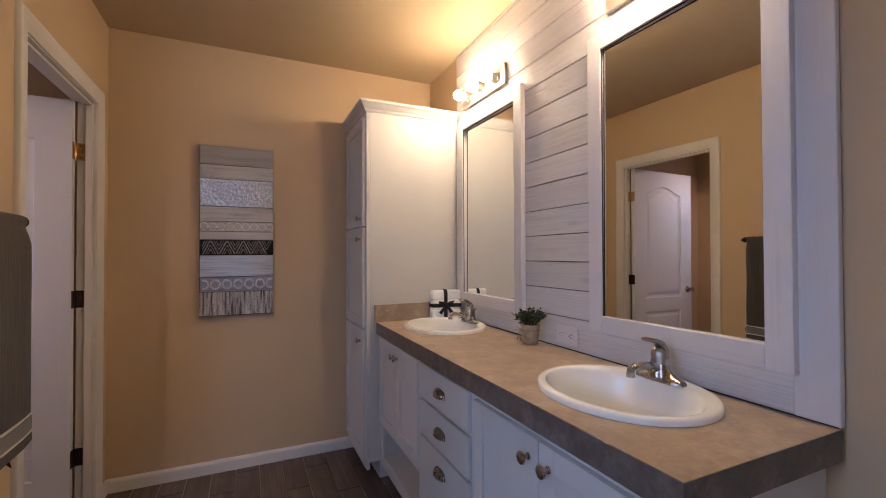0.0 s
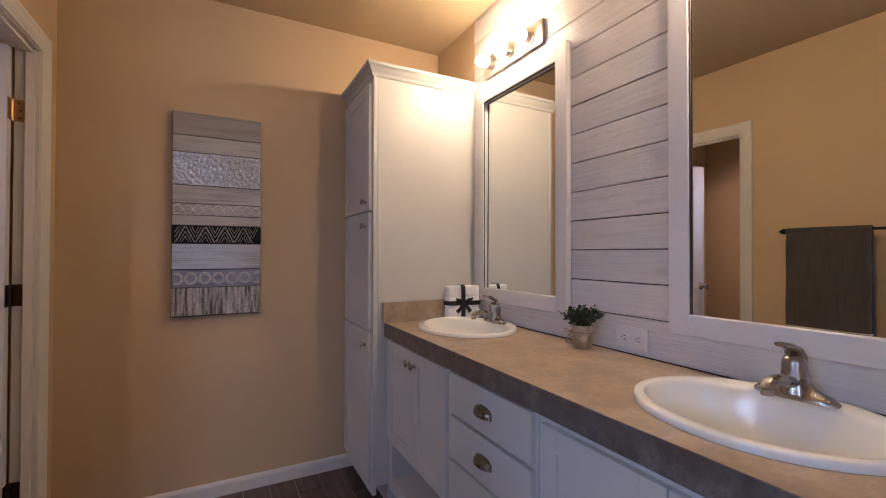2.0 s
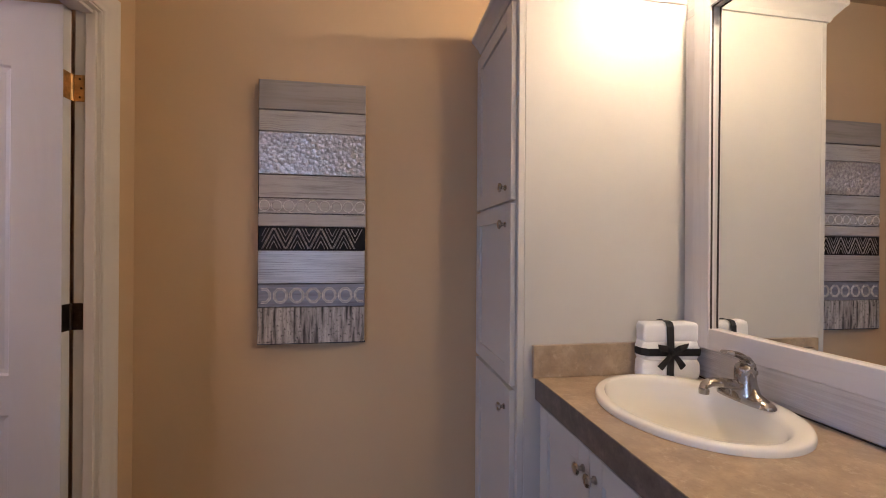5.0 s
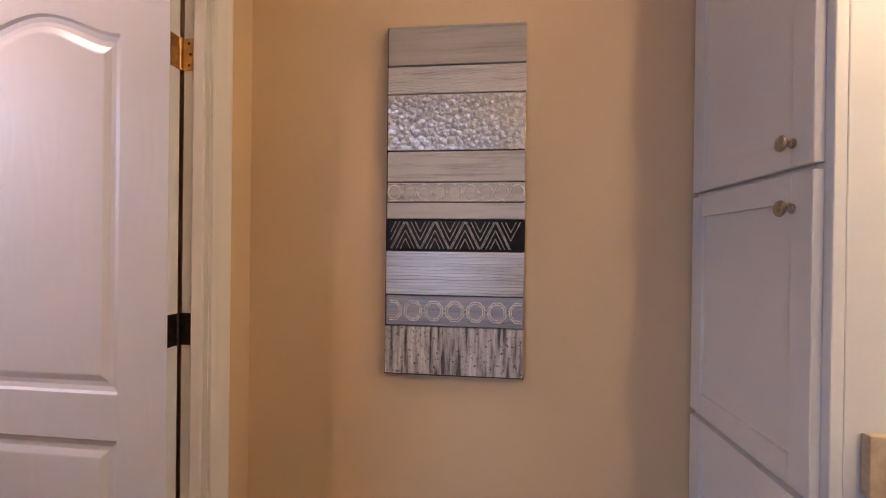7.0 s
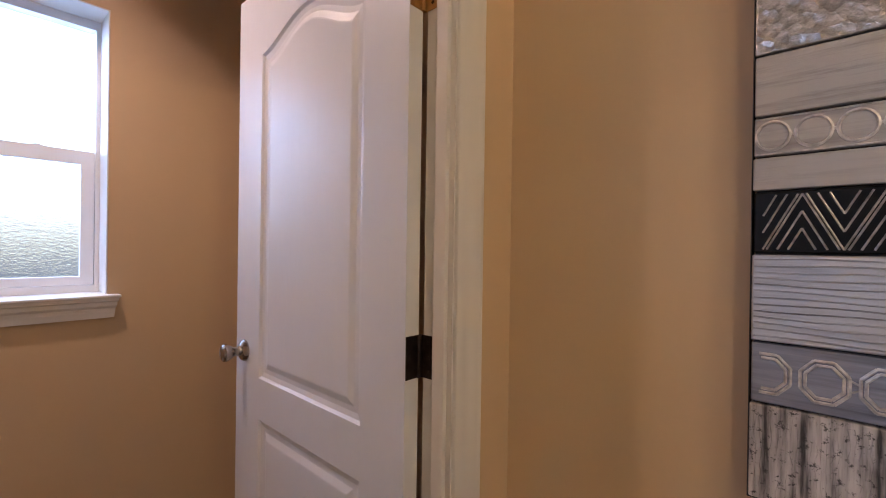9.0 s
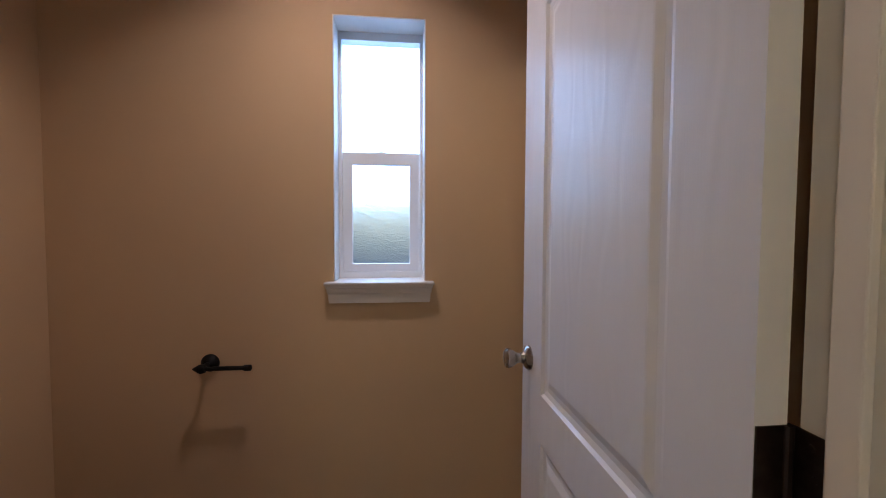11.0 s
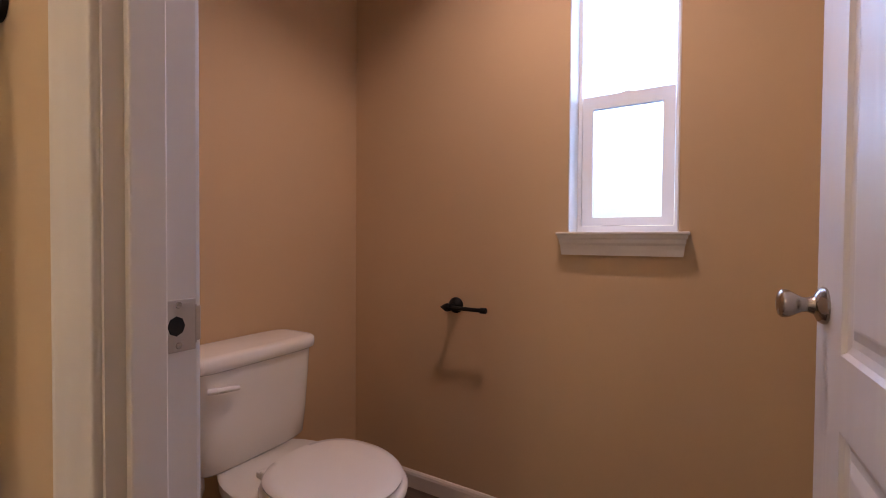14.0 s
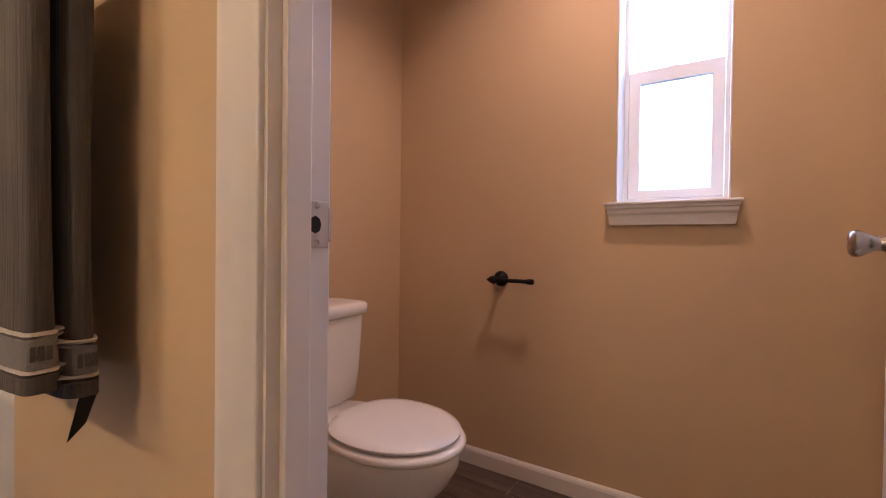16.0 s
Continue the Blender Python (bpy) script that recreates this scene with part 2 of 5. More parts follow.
M_TOWEL = cloth("charcoal_ribbed_towelling", (0.070, 0.061, 0.056), 0.85)
M_BAND = cloth("grey_towel_band", (0.20, 0.19, 0.19), 0.2)
M_WHITECLOTH = cloth("white_terry", (0.90, 0.90, 0.90), 0.1, 0.92, 1.05, 0.95, 0.45)
M_CREAM = plain("pale_stitching", (0.62, 0.58, 0.53), 0.9, var=0.1, scale=80)

m, n, l, p = node_mat("plant_leaf")
g = n.new("ShaderNodeNewGeometry")
l.new(ramp(n, l, g.outputs["Random Per Island"], [(0, (0.012, 0.022, 0.010)), (0.7, (0.028, 0.048, 0.020)), (1, (0.07, 0.10, 0.045))]), p.inputs["Base Color"])
p.inputs["Roughness"].default_value = 0.5
M_LEAF = m
M_ZINC = plain("galvanised_pot", (0.50, 0.46, 0.41), 0.33, 1.0, var=0.2, scale=50)

# the wall panel's boards
M_ART_PLAIN = grainy("grey_washed_board", (0.36, 0.32, 0.285), (0.22, 0.195, 0.17), "x", rough=0.62, relief=0.3, density=0.5)
M_ART_PALE = grainy("pale_washed_board", (0.47, 0.44, 0.41), (0.15, 0.13, 0.115), "x", rough=0.5, relief=0.6, density=0.46)
M_ART_SILVER = grainy("silvered_board", (0.56, 0.54, 0.52), (0.16, 0.145, 0.14), "x", rough=0.36, relief=0.6, density=0.5, gloss_metal=0.55)
M_ART_BLUE = grainy("blue_grey_board", (0.30, 0.31, 0.36), (0.12, 0.12, 0.14), "x", rough=0.45, relief=0.3, density=0.5, gloss_metal=0.3)
M_ART_BLACK = plain("black_stained_board", (0.008, 0.0075, 0.007), 0.42, var=0.4, scale=40, grain=120, relief=0.3)
M_ART_BLACK.node_tree.nodes["Principled BSDF"].inputs["Specular IOR Level"].default_value = 0.12
M_ART_LINE = plain("silver_relief_line", (0.34, 0.315, 0.295), 0.34, 0.35, var=0.45, scale=90)
M_ART_RELIEF = plain("pale_silver_relief", (0.60, 0.57, 0.54), 0.34, 0.35, var=0.3, scale=90)
# dark behind the board joints, and for the panel's painted-in shadow strips
M_ART_JOINT_SHADE = plain("dark_joint_and_shade", (0.07, 0.062, 0.058), 0.8, var=0.3, scale=30)
m, n, l, p = node_mat("hammered_silver_leaf")
v = coords(n, l, (1, 1, 1))
vo = n.new("ShaderNodeTexVoronoi")
vo.inputs["Scale"].default_value = 70
l.new(v, vo.inputs["Vector"])
nz = noise_tex(n, l, v, 85, 3, 0.6)
l.new(mix_rgb(n, l, (0.36, 0.335, 0.315), (0.60, 0.56, 0.52), ramp(n, l, nz, [(0.42, (0, 0, 0)), (0.62, (1, 1, 1))])), p.inputs["Base Color"])
p.inputs["Metallic"].default_value, p.inputs["Roughness"].default_value = 0.45, 0.24
bump(n, l, p, mix_rgb(n, l, vo.outputs["Distance"], nz, 0.45), 0.8, 0.004)
M_ART_FLAKE = m
m, n, l, p = node_mat("striped_distressed_board")
v = coords(n, l, (70, 8, 6))
st = noise_tex(n, l, v, 1.0, 4, 0.6)
v2 = coords(n, l)
sp = noise_tex(n, l, v2, 90, 4, 0.75)
col = ramp(n, l, st, [(0.34, (0.05, 0.045, 0.042)), (0.47, (0.36, 0.33, 0.31)), (0.64, (0.58, 0.545, 0.51))])
l.new(mix_rgb(n, l, col, (0.03, 0.027, 0.025), ramp(n, l, sp, [(0.56, (0, 0, 0)), (0.64, (0.9, 0.9, 0.9))])), p.inputs["Base Color"])
p.inputs["Roughness"].default_value = 0.5
bump(n, l, p, st, 0.8, 0.004)
M_ART_STRIPE = m

# ---- building tools ----


def add_box(bm, x0, x1, y0, y1, z0, z1, bev=0.0):
    r = bmesh.ops.create_cube(bm, size=1, matrix=Matrix.Translation(((x0 + x1) / 2, (y0 + y1) / 2, (z0 + z1) / 2)) @ Matrix.Diagonal((abs(x1 - x0), abs(y1 - y0), abs(z1 - z0), 1)))
    if bev:
        es = list({e for v in r["verts"] for e in v.link_edges})
        bmesh.ops.bevel(bm, geom=es, offset=bev, segments=2, profile=0.5, affect="EDGES")
    return bm


def box(x0, x1, y0, y1, z0, z1, bev=0.0):
    return add_box(bmesh.new(), x0, x1, y0, y1, z0, z1, bev)


def finish(name, bm, material, smooth=False, angle=35):
    bmesh.ops.recalc_face_normals(bm, faces=bm.faces)
    me = bpy.data.meshes.new(name)
    bm.to_mesh(me)
    bm.free()
    me.materials.append(material)
    if smooth:
        me.shade_smooth()
        me.set_sharp_from_angle(angle=radians(angle))
    return me


def part(name, bm, material, parent, label="", smooth=False, angle=35):
    ob = new(name, finish(name, bm, material, smooth, angle))
    ob.parent = parent
    ob.matrix_parent_inverse = Matrix.Translation(-parent.matrix_basis.translation) if parent.parent is None else Matrix()
    return tagged(ob, label)


def sub(name, bm, material, parent, label="", smooth=False, angle=35):
    """A piece of a part; all its meshes are laid out in the world's own places."""
    ob = new(name, finish(name, bm, material, smooth, angle))
    ob.parent = parent
    return tagged(ob, label)


def thing(name, at, label, category, group="", kind=""):
    ob = new(name)
    ob.empty_display_size = 0.05
    ob.location = at
    return tagged(ob, label, category, group, kind)


def solid(name, bm, material, label, category, kind="", smooth=False):
    return tagged(new(name, finish(name, bm, material, smooth)), label, category, "", kind)


def lathe(profile, m, segs=24, bm=None, sx=1.0, sy=1.0):
    """Turns (radius, height) round z, then places it by m."""
    bm = bm or bmesh.new()
    rows = []
    for r, h in profile:
        if r < 1e-6:
            rows.append([bm.verts.new(m @ Vector((0, 0, h)))])
        else:
            rows.append([bm.verts.new(m @ Vector((sx * r * math.cos(2 * math.pi * k / segs), sy * r * math.sin(2 * math.pi * k / segs), h))) for k in range(segs)])
    for a, b in zip(rows, rows[1:]):
        for k in range(segs):
            j = (k + 1) % segs
            if len(a) == 1 and len(b) > 1:
                bm.faces.new((a[0], b[k], b[j]))
            elif len(b) == 1 and len(a) > 1:
                bm.faces.new((a[k], a[j], b[0]))
            elif len(a) > 1:
                bm.faces.new((a[k], a[j], b[j], b[k]))
    for row in (rows[0], rows[-1]):
        if len(row) > 2:
            bm.faces.new(row)
    return bm


def tube(points, radii, segs=12, bm=None, flat=1.0, up=(0, 0, 1)):
    """A round or flattened bar along points."""
    bm = bm or bmesh.new()
    rows = []
    pts = [Vector(q) for q in points]
    for i, q in enumerate(pts):
        d = (pts[min(i + 1, len(pts) - 1)] - pts[max(i - 1, 0)]).normalized()
        side = d.cross(Vector(up))
        side = side.normalized() if side.length > 1e-4 else Vector((1, 0, 0))
        top = side.cross(d).normalized()
        r = radii[i] if isinstance(radii, (list, tuple)) else radii
        rows.append([bm.verts.new(q + side * r * math.cos(2 * math.pi * k / segs) + top * r * flat * math.sin(2 * math.pi * k / segs)) for k in range(segs)])
    for a, b in zip(rows, rows[1:]):
        for k in range(segs):
            j = (k + 1) % segs
            bm.faces.new((a[k], a[j], b[j], b[k]))
    bm.faces.new(rows[0])
    bm.faces.new(rows[-1])
    return bm


def sweep(points, offsets, normal, profile, bm=None):
    """A moulding: the profile (across, out) follows the points; offsets are the mitred ways across."""
    bm = bm or bmesh.new()
    nn = Vector(normal)
    rows = [[bm.verts.new(Vector(q) + u * Vector(o) + w * nn) for u, w in profile] for q, o in zip(points, offsets)]
    k = len(profile)
    for a, b in zip(rows, rows[1:]):
        for i in range(k):
            j = (i + 1) % k
            bm.faces.new((a[i], a[j], b[j], b[i]))
    bm.faces.new(rows[0])
    bm.faces.new(rows[-1])
    return bm


def rot_to(d):
    """The turn that takes +z to d."""
    return Vector((0, 0, 1)).rotation_difference(Vector(d)).to_matrix().to_4x4()


def knob_bm(at, d, r=0.015, length=0.026):
    return lathe([(0.0, 0), (0.009, 0), (0.009, 0.003), (0.0055, 0.006), (0.0055, length * 0.5), (r * 0.8, length * 0.62), (r, length * 0.76), (r * 0.93, length * 0.9), (r * 0.55, length), (0, length * 1.02)], Matrix.Translation(at) @ rot_to(d), 20)


# ---- the plan ----
XV, XS = 1.100, 1.083            # wall behind the vanity, face of its boards
XL, XLT = -0.735, -0.820         # wall between bath and toilet room: its two faces
YF = 2.940                       # end wall
XT = -2.020                      # outer wall, inside face
YT = 1.190                       # wall behind the toilet
YA = 1.100                       # the same wall, tub side
YB = -1.300                      # wall behind the walk's start
H = 2.440
DY0, DY1, DZ = 2.030, 2.750, 1.975   # clear door opening
WY0, WY1, WZ0, WZ1 = 2.142, 2.474, 1.066, 2.020   # toilet window
BY0, BY1, BZ0, BZ1 = -0.10, 0.80, 1.20, 2.00      # unseen window added over the tub for daylight

# ---- large structure ----
solid("floor", box(-2.2, 1.22, YB - 0.12, YF + 0.12, -0.08, -0.004), M_GROUT, "grey-brown grout bed under dark plank tiles", "floor", "structure")
floor_ob = bpy.data.objects["floor"]
solid("ceiling", box(-2.2, 1.22, YB - 0.12, YF + 0.12, H, H + 0.08), M_CEIL, "tan painted flat ceiling", "ceiling", "structure")
solid("wall_north", box(-2.2, 1.22, YF, YF + 0.12, 0, H), M_WALL, "tan painted end wall", "wall", "structure")
# Back wall, out of view; its opening is put in to pass daylight.
bm = box(-2.2, -1.70, YB - 0.12, YB, 0, H)
add_box(bm, -0.85, 1.22, YB - 0.12, YB, 0, H)
add_box(bm, -1.70, -0.85, YB - 0.12, YB, 0, 0.95)
add_box(bm, -1.70, -0.85, YB - 0.12, YB, 2.03, H)
solid("wall_south", bm, M_WALL, "tan painted back wall, unseen, with an opening placed to admit daylight", "wall", "structure")
solid("wall_east", box(XV, XV + 0.12, YB, YF, 0, H), M_WALL, "tan painted wall behind the vanity", "wall", "structure")
bm = box(XLT, XL, YA, DY0 - 0.018, 0, H)
add_box(bm, XLT, XL, DY1 + 0.018, YF, 0, H)
add_box(bm, XLT, XL, DY0 - 0.018, DY1 + 0.018, DZ + 0.018, H)
solid("wall_partition", bm, M_WALL, "tan painted partition with a door opening", "wall", "structure")
solid("wall_toilet_back", box(XT, XLT, YA, YT, 0, H), M_WALL, "tan painted wall behind the toilet", "wall", "structure")
bm = bmesh.new()
for y0, y1, z0, z1 in ((YB, BY0, 0, H), (BY0, BY1, 0, BZ0), (BY0, BY1, BZ1, H), (BY1, WY0, 0, H), (WY0, WY1, 0, WZ0), (WY0, WY1, WZ1, H), (WY1, YF, 0, H)):
    add_box(bm, XT - 0.18, XT, y0, y1, z0, z1)
solid("wall_west", bm, M_WALL, "tan painted outer wall with a window opening and one added unseen", "wall", "structure")

# baseboards: a flat face with an eased top
BB = [(0, 0.0), (0, 0.012), (0.054, 0.012), (0.063, 0.009), (0.069, 0.004), (0.071, 0.0)]
UP = (0, 0, 1)


def baseboard(name, a, b, normal):
    solid(name, sweep([a, b], [UP, UP], normal, BB), M_TRIM, "white painted low baseboard", "baseboard", "structure")


baseboard("baseboard", (XL + 0.0, YF, 0.002), (0.56, YF, 0.002), (0, -1, 0))
baseboard("baseboard", (XL, DY1 + 0.071, 0.002), (XL, YF - 0.013, 0.002), (1, 0, 0))
baseboard("baseboard", (XL, YA, 0.002), (XL, DY0 - 0.074, 0.002), (1, 0, 0))
baseboard("baseboard", (XT, YT + 0.013, 0.002), (XT, YF - 0.013, 0.002), (1, 0, 0))
baseboard("baseboard", (XT, YT, 0.002), (XLT, YT, 0.002), (0, 1, 0))
baseboard("baseboard", (XT, YF, 0.002), (XLT, YF, 0.002), (0, -1, 0))
baseboard("baseboard", (XV, YB, 0.002), (XV, 0.66, 0.002), (-1, 0, 0))

# ---- door opening: jamb, stop, casing, strike ----
frame_thing = thing("door_frame", (XL, 2.39, 0), "white painted door frame with moulded casing", "door frame", kind="structure")
bm = bmesh.new()
add_box(bm, XLT - 0.001, XL + 0.001, DY0 - 0.017, DY0, 0.002, DZ + 0.017)
add_box(bm, XLT + 0.014, XL + 0.001, DY1, DY1 + 0.017, 0.002, DZ + 0.017)
add_box(bm, XLT - 0.001, XL + 0.001, DY0, DY1, DZ, DZ + 0.017)
part("jamb", bm, M_TRIM, frame_thing)
bm = bmesh.new()
add_box(bm, -0.786, -0.751, DY0, DY0 + 0.011, 0.002, DZ, 0.002)
add_box(bm, -0.774, -0.745, DY1 - 0.011, DY1, 0.002, DZ, 0.002)
add_box(bm, -0.786, -0.751, DY0 + 0.011, DY1 - 0.011, DZ - 0.011, DZ, 0.002)
part("door_stop", bm, M_TRIM, frame_thing)
CASE = [(0, 0), (0, 0.0075), (0.003, 0.0095), (0.017, 0.0105), (0.023, 0.0150), (0.036, 0.0165), (0.050, 0.0170), (0.054, 0.0185), (0.064, 0.0185), (0.067, 0.016), (0.067, 0)]
for face, nn in ((XL, 1), (XLT - 0.0, -1)):
    ya, yb, zt = DY0 - 0.005, DY1 + 0.003, DZ + 0.005
    pts, offs = [(face, ya, 0.002), (face, ya, zt), (face, yb, zt), (face, yb, 0.002)], [(0, -1, 0), (0, -1, 1), (0, 1, 1), (0, 1, 0)]
    if nn < 0:      # inside the toilet room the open door takes the place of one leg
        pts, offs = pts[:3], [(0, -1, 0), (0, -1, 1), (0, 0, 1)]
    part("casing", sweep(pts, offs, (nn, 0, 0), CASE), M_TRIM, frame_thing, smooth=True, angle=75)
# strike plate with its curled lip, hole and screws
bm = box(-0.8195, -0.787, DY0, DY0 + 0.0022, 0.915, 0.972, 0.0008)
tube([(-0.8195, DY0 + 0.001, 0.922), (-0.8195, DY0 + 0.001, 0.965)], 0.0016, 8, bm)
add_box(bm, -0.826, -0.818, DY0 - 0.0035, DY0 + 0.0015, 0.924, 0.963, 0.0015)
strike = part("strike_plate", bm, M_PLATE, frame_thing, "brushed nickel strike plate")
sub("latch_hole", tube([(-0.7985, DY0 + 0.0021, 0.9435), (-0.7985, DY0 + 0.0028, 0.9435)], [0.0092, 0.0088], 8, flat=1.2), M_HOLE, strike)
for z in (0.922, 0.966):
    sub("screw", lathe([(0, 0), (0.0036, 0), (0.003, 0.001), (0, 0.0012)], pose(-0.801, DY0 + 0.0022, z, -90), 12), M_NICKEL, strike)

# ---- the open panelled door ----
HX, HYD = -0.812, 2.747
door = thing("door_1", (HX, HYD, 0), "white two-panel door with arched top panel, standing open", "door", kind="structure")
EX0, EX1, FY = -0.813, -1.557, 2.708
ZB, ZTOP = 0.014, 1.968


def panel_outline(x0, x1, z0, z1, rise, k=28):
    pts = [(x0, z0), (x1, z0)]
    if rise:
        pts += [(x1 + (x0 - x1) * i / k, z1 + rise * math.sin(math.pi * i / k) ** 1.7) for i in range(k + 1)]
    else:
        pts += [(x1, z1), (x0, z1)]
    return pts


def inset(pts, d, z1):
    cx = sum(q[0] for q in pts) / len(pts)
    lo, hi = min(q[0] for q in pts), max(q[0] for q in pts)
    zl = min(q[1] for q in pts)
    out = []
    for x, z in pts:
        nx = cx + (x - cx) * (1 - 2 * d / (hi - lo))
        out.append((nx, z + d if z < zl + 1e-4 else z - d))
    return out


def door_leaf():
    bm = bmesh.new()
    y1 = FY + 0.035
    outer = [(EX1, ZB), (EX0, ZB), (EX0, ZTOP), (EX1, ZTOP)]
    front = [bm.verts.new((x, FY, z)) for x, z in outer]
    back = [bm.verts.new((x, y1, z)) for x, z in outer]
    edges = [bm.edges.new((front[i], front[(i + 1) % 4])) for i in range(4)]
    bm.faces.new(back)
    for i in range(4):
        j = (i + 1) % 4
        bm.faces.new((front[i], front[j], back[j], back[i]))
    for x0, x1, z0, z1, rise in ((-1.41, -0.947, 0.868, 1.775, 0.062), (-1.41, -0.947, 0.215, 0.752, 0)):
        base = panel_outline(x0, x1, z0, z1, rise)
        rings = []
        for d, dep in ((0, 0), (0.006, 0.006), (0.018, 0.0085), (0.030, 0.0075), (0.046, 0.0025), (0.050, 0.002)):
            rings.append([bm.verts.new((x, FY + dep, z)) for x, z in inset(base, d, z1)])
        nn = len(base)
        edges += [bm.edges.new((rings[0][i], rings[0][(i + 1) % nn])) for i in range(nn)]
        for a, b in zip(rings, rings[1:]):
            for i in range(nn):
                j = (i + 1) % nn
                bm.faces.new((a[i], a[j], b[j], b[i]))
        bm.faces.new(rings[-1])
    bmesh.ops.triangle_fill(bm, use_beauty=True, edges=edges)
    return bm


leaf = part("door_leaf", door_leaf(), M_DOOR, door)
KX, KZ = -1.500, 0.932
kb = lathe([(0, 0), (0.031, 0), (0.032, 0.004), (0.028, 0.010), (0.016, 0.016), (0.0125, 0.024), (0.0130, 0.032), (0.0175, 0.039), (0.0225, 0.047), (0.0250, 0.054), (0.0245, 0.060), (0.0195, 0.0645), (0.010, 0.067), (0, 0.0675)], Matrix.Translation((KX, FY, KZ)) @ rot_to((0, -1, 0)), 28)
sub("door_knob", kb, M_NICKEL, leaf, "brushed nickel knob", True)
sub("latch_plate", box(EX1 - 0.0015, EX1, FY + 0.006, FY + 0.029, KZ - 0.028, KZ + 0.028, 0.0006), M_NICKEL, leaf)
for i, z in enumerate((0.285, 1.032, 1.735)):
    bm = tube([(HX, HYD - 0.004, z - 0.041), (HX, HYD - 0.004, z + 0.041)], 0.0058, 12)
    add_box(bm, HX + 0.001, HX + 0.040, DY1 - 0.0022, DY1, z - 0.041, z + 0.041, 0.0006)
    add_box(bm, EX0, EX0 + 0.0022, FY + 0.001, FY + 0.034, z - 0.041, z + 0.041, 0.0006)
    h = part("hinge", bm, M_BRASS if i == 2 else M_BRONZE, door, "worn brass hinge" if i == 2 else "dark bronze hinge")
    for dz in (-0.028, 0.0, 0.028):
        sub("screw", lathe([(0, 0), (0.0036, 0), (0.003, 0.0009), (0, 0.001)], pose(HX + 0.020 + 0.004 * (dz == 0), DY1 - 0.0022, z + dz, 90), 10), M_BRONZE, h)

# ---- windows ----


def window(name, y0, y1, z0, z1, split, label):
    w = thing(name, (XT, (y0 + y1) / 2, z0), label, "window", kind="structure")
    xb, xf = XT - 0.175, XT - 0.125
    bm = bmesh.new()
    t = 0.016
    for a, b, c, d in ((y0 + 0.001, y0 + t, z0 + 0.001, z1 - 0.001), (y1 - t, y1 - 0.001, z0 + 0.001, z1 - 0.001), (y0 + t, y1 - t, z0 + 0.001, z0 + t + 0.012), (y0 + t, y1 - t, z1 - 0.034, z1 - 0.001)):
        add_box(bm, xb, xf, a, b, c, d)
    part("window_frame", bm, M_VINYL, w)
    bm = bmesh.new()
    s = 0.036
    ya, yb, za, zb = y0 + t + 0.002, y1 - t - 0.002, z0 + t + 0.014, split
    for a, b, c, d in ((ya, ya + s, za, zb), (yb - s, yb, za, zb), (ya + s, yb - s, za, za + s - 0.008), (ya + s, yb - s, zb - 0.046, zb)):
        add_box(bm, xf - 0.030, xf - 0.004, a, b, c, d)
    sash = part("lower_sash", bm, M_VINYL, w)
    ym = (y0 + y1) / 2
    sub("sash_lock", add_box(box(xf - 0.02, xf - 0.004, ym - 0.016, ym + 0.016, split - 0.002, split + 0.003, 0.001), xf - 0.010, xf - 0.002, ym - 0.006, ym + 0.008, split + 0.002, split + 0.006, 0.001), M_VINYL, sash)
    g1 = part("window_pane", box(xf - 0.020, xf - 0.016, ya + s - 0.004, yb - s + 0.004, za + s - 0.012, zb - s + 0.004), M_GLASS, w)
    g2 = part("window_pane", box(xf - 0.042, xf - 0.038, y0 + t - 0.004, y1 - t + 0.004, split - 0.03, z1 - t + 0.004), M_GLASS, w)
    for g in (g1, g2):
        g.visible_shadow = False
    lt = 0.004
    bm = bmesh.new()
    for a, b, c, d in ((y0 + 0.0005, y0 + lt, z0, z1), (y1 - lt, y1 - 0.0005, z0, z1), (y0 + lt, y1 - lt, z1 - lt, z1 - 0.0005)):
        add_box(bm, xf, XT - 0.001, a, b, c, d)
    part("reveal", bm, M_TRIM, w)
    # stool and moulded apron, narrower below
    bm = box(xf, XT + 0.042, y0 - 0.031, y1 + 0.031, z0 - 0.006, z0 + 0.004, 0.003)
    part("window_sill", bm, M_TRIM, w)
    bm = bmesh.new()
    prof = [(0.0, 0.036), (-0.010, 0.0355), (-0.014, 0.031), (-0.026, 0.0305), (-0.034, 0.026), (-0.046, 0.0255), (-0.066, 0.022), (-0.066, 0.0), (0.0, 0.0)]
    rows = []
    for side in (-1, 1):
        yy = y0 - 0.026 if side < 0 else y1 + 0.026
        rows.append([bm.verts.new((XT + q, yy - side * (0.036 - q) * 0.85, z0 - 0.006 + u)) for u, q in prof])
    k = len(prof)
    for i in range(k):
        j = (i + 1) % k
        bm.faces.new((rows[0][i], rows[0][j], rows[1][j], rows[1][i]))
    bm.faces.new(rows[0])
    bm.faces.new(rows[1])
    part("apron", bm, M_TRIM, w)
    return w


window("window_1", WY0, WY1, WZ0, WZ1, 1.559, "white vinyl single-hung window with obscured glass")
# This one is out of view, added so that daylight enters over the tub.
window("added_window", BY0, BY1, BZ0, BZ1, 1.62, "unseen white vinyl window added above the bathtub for daylight")

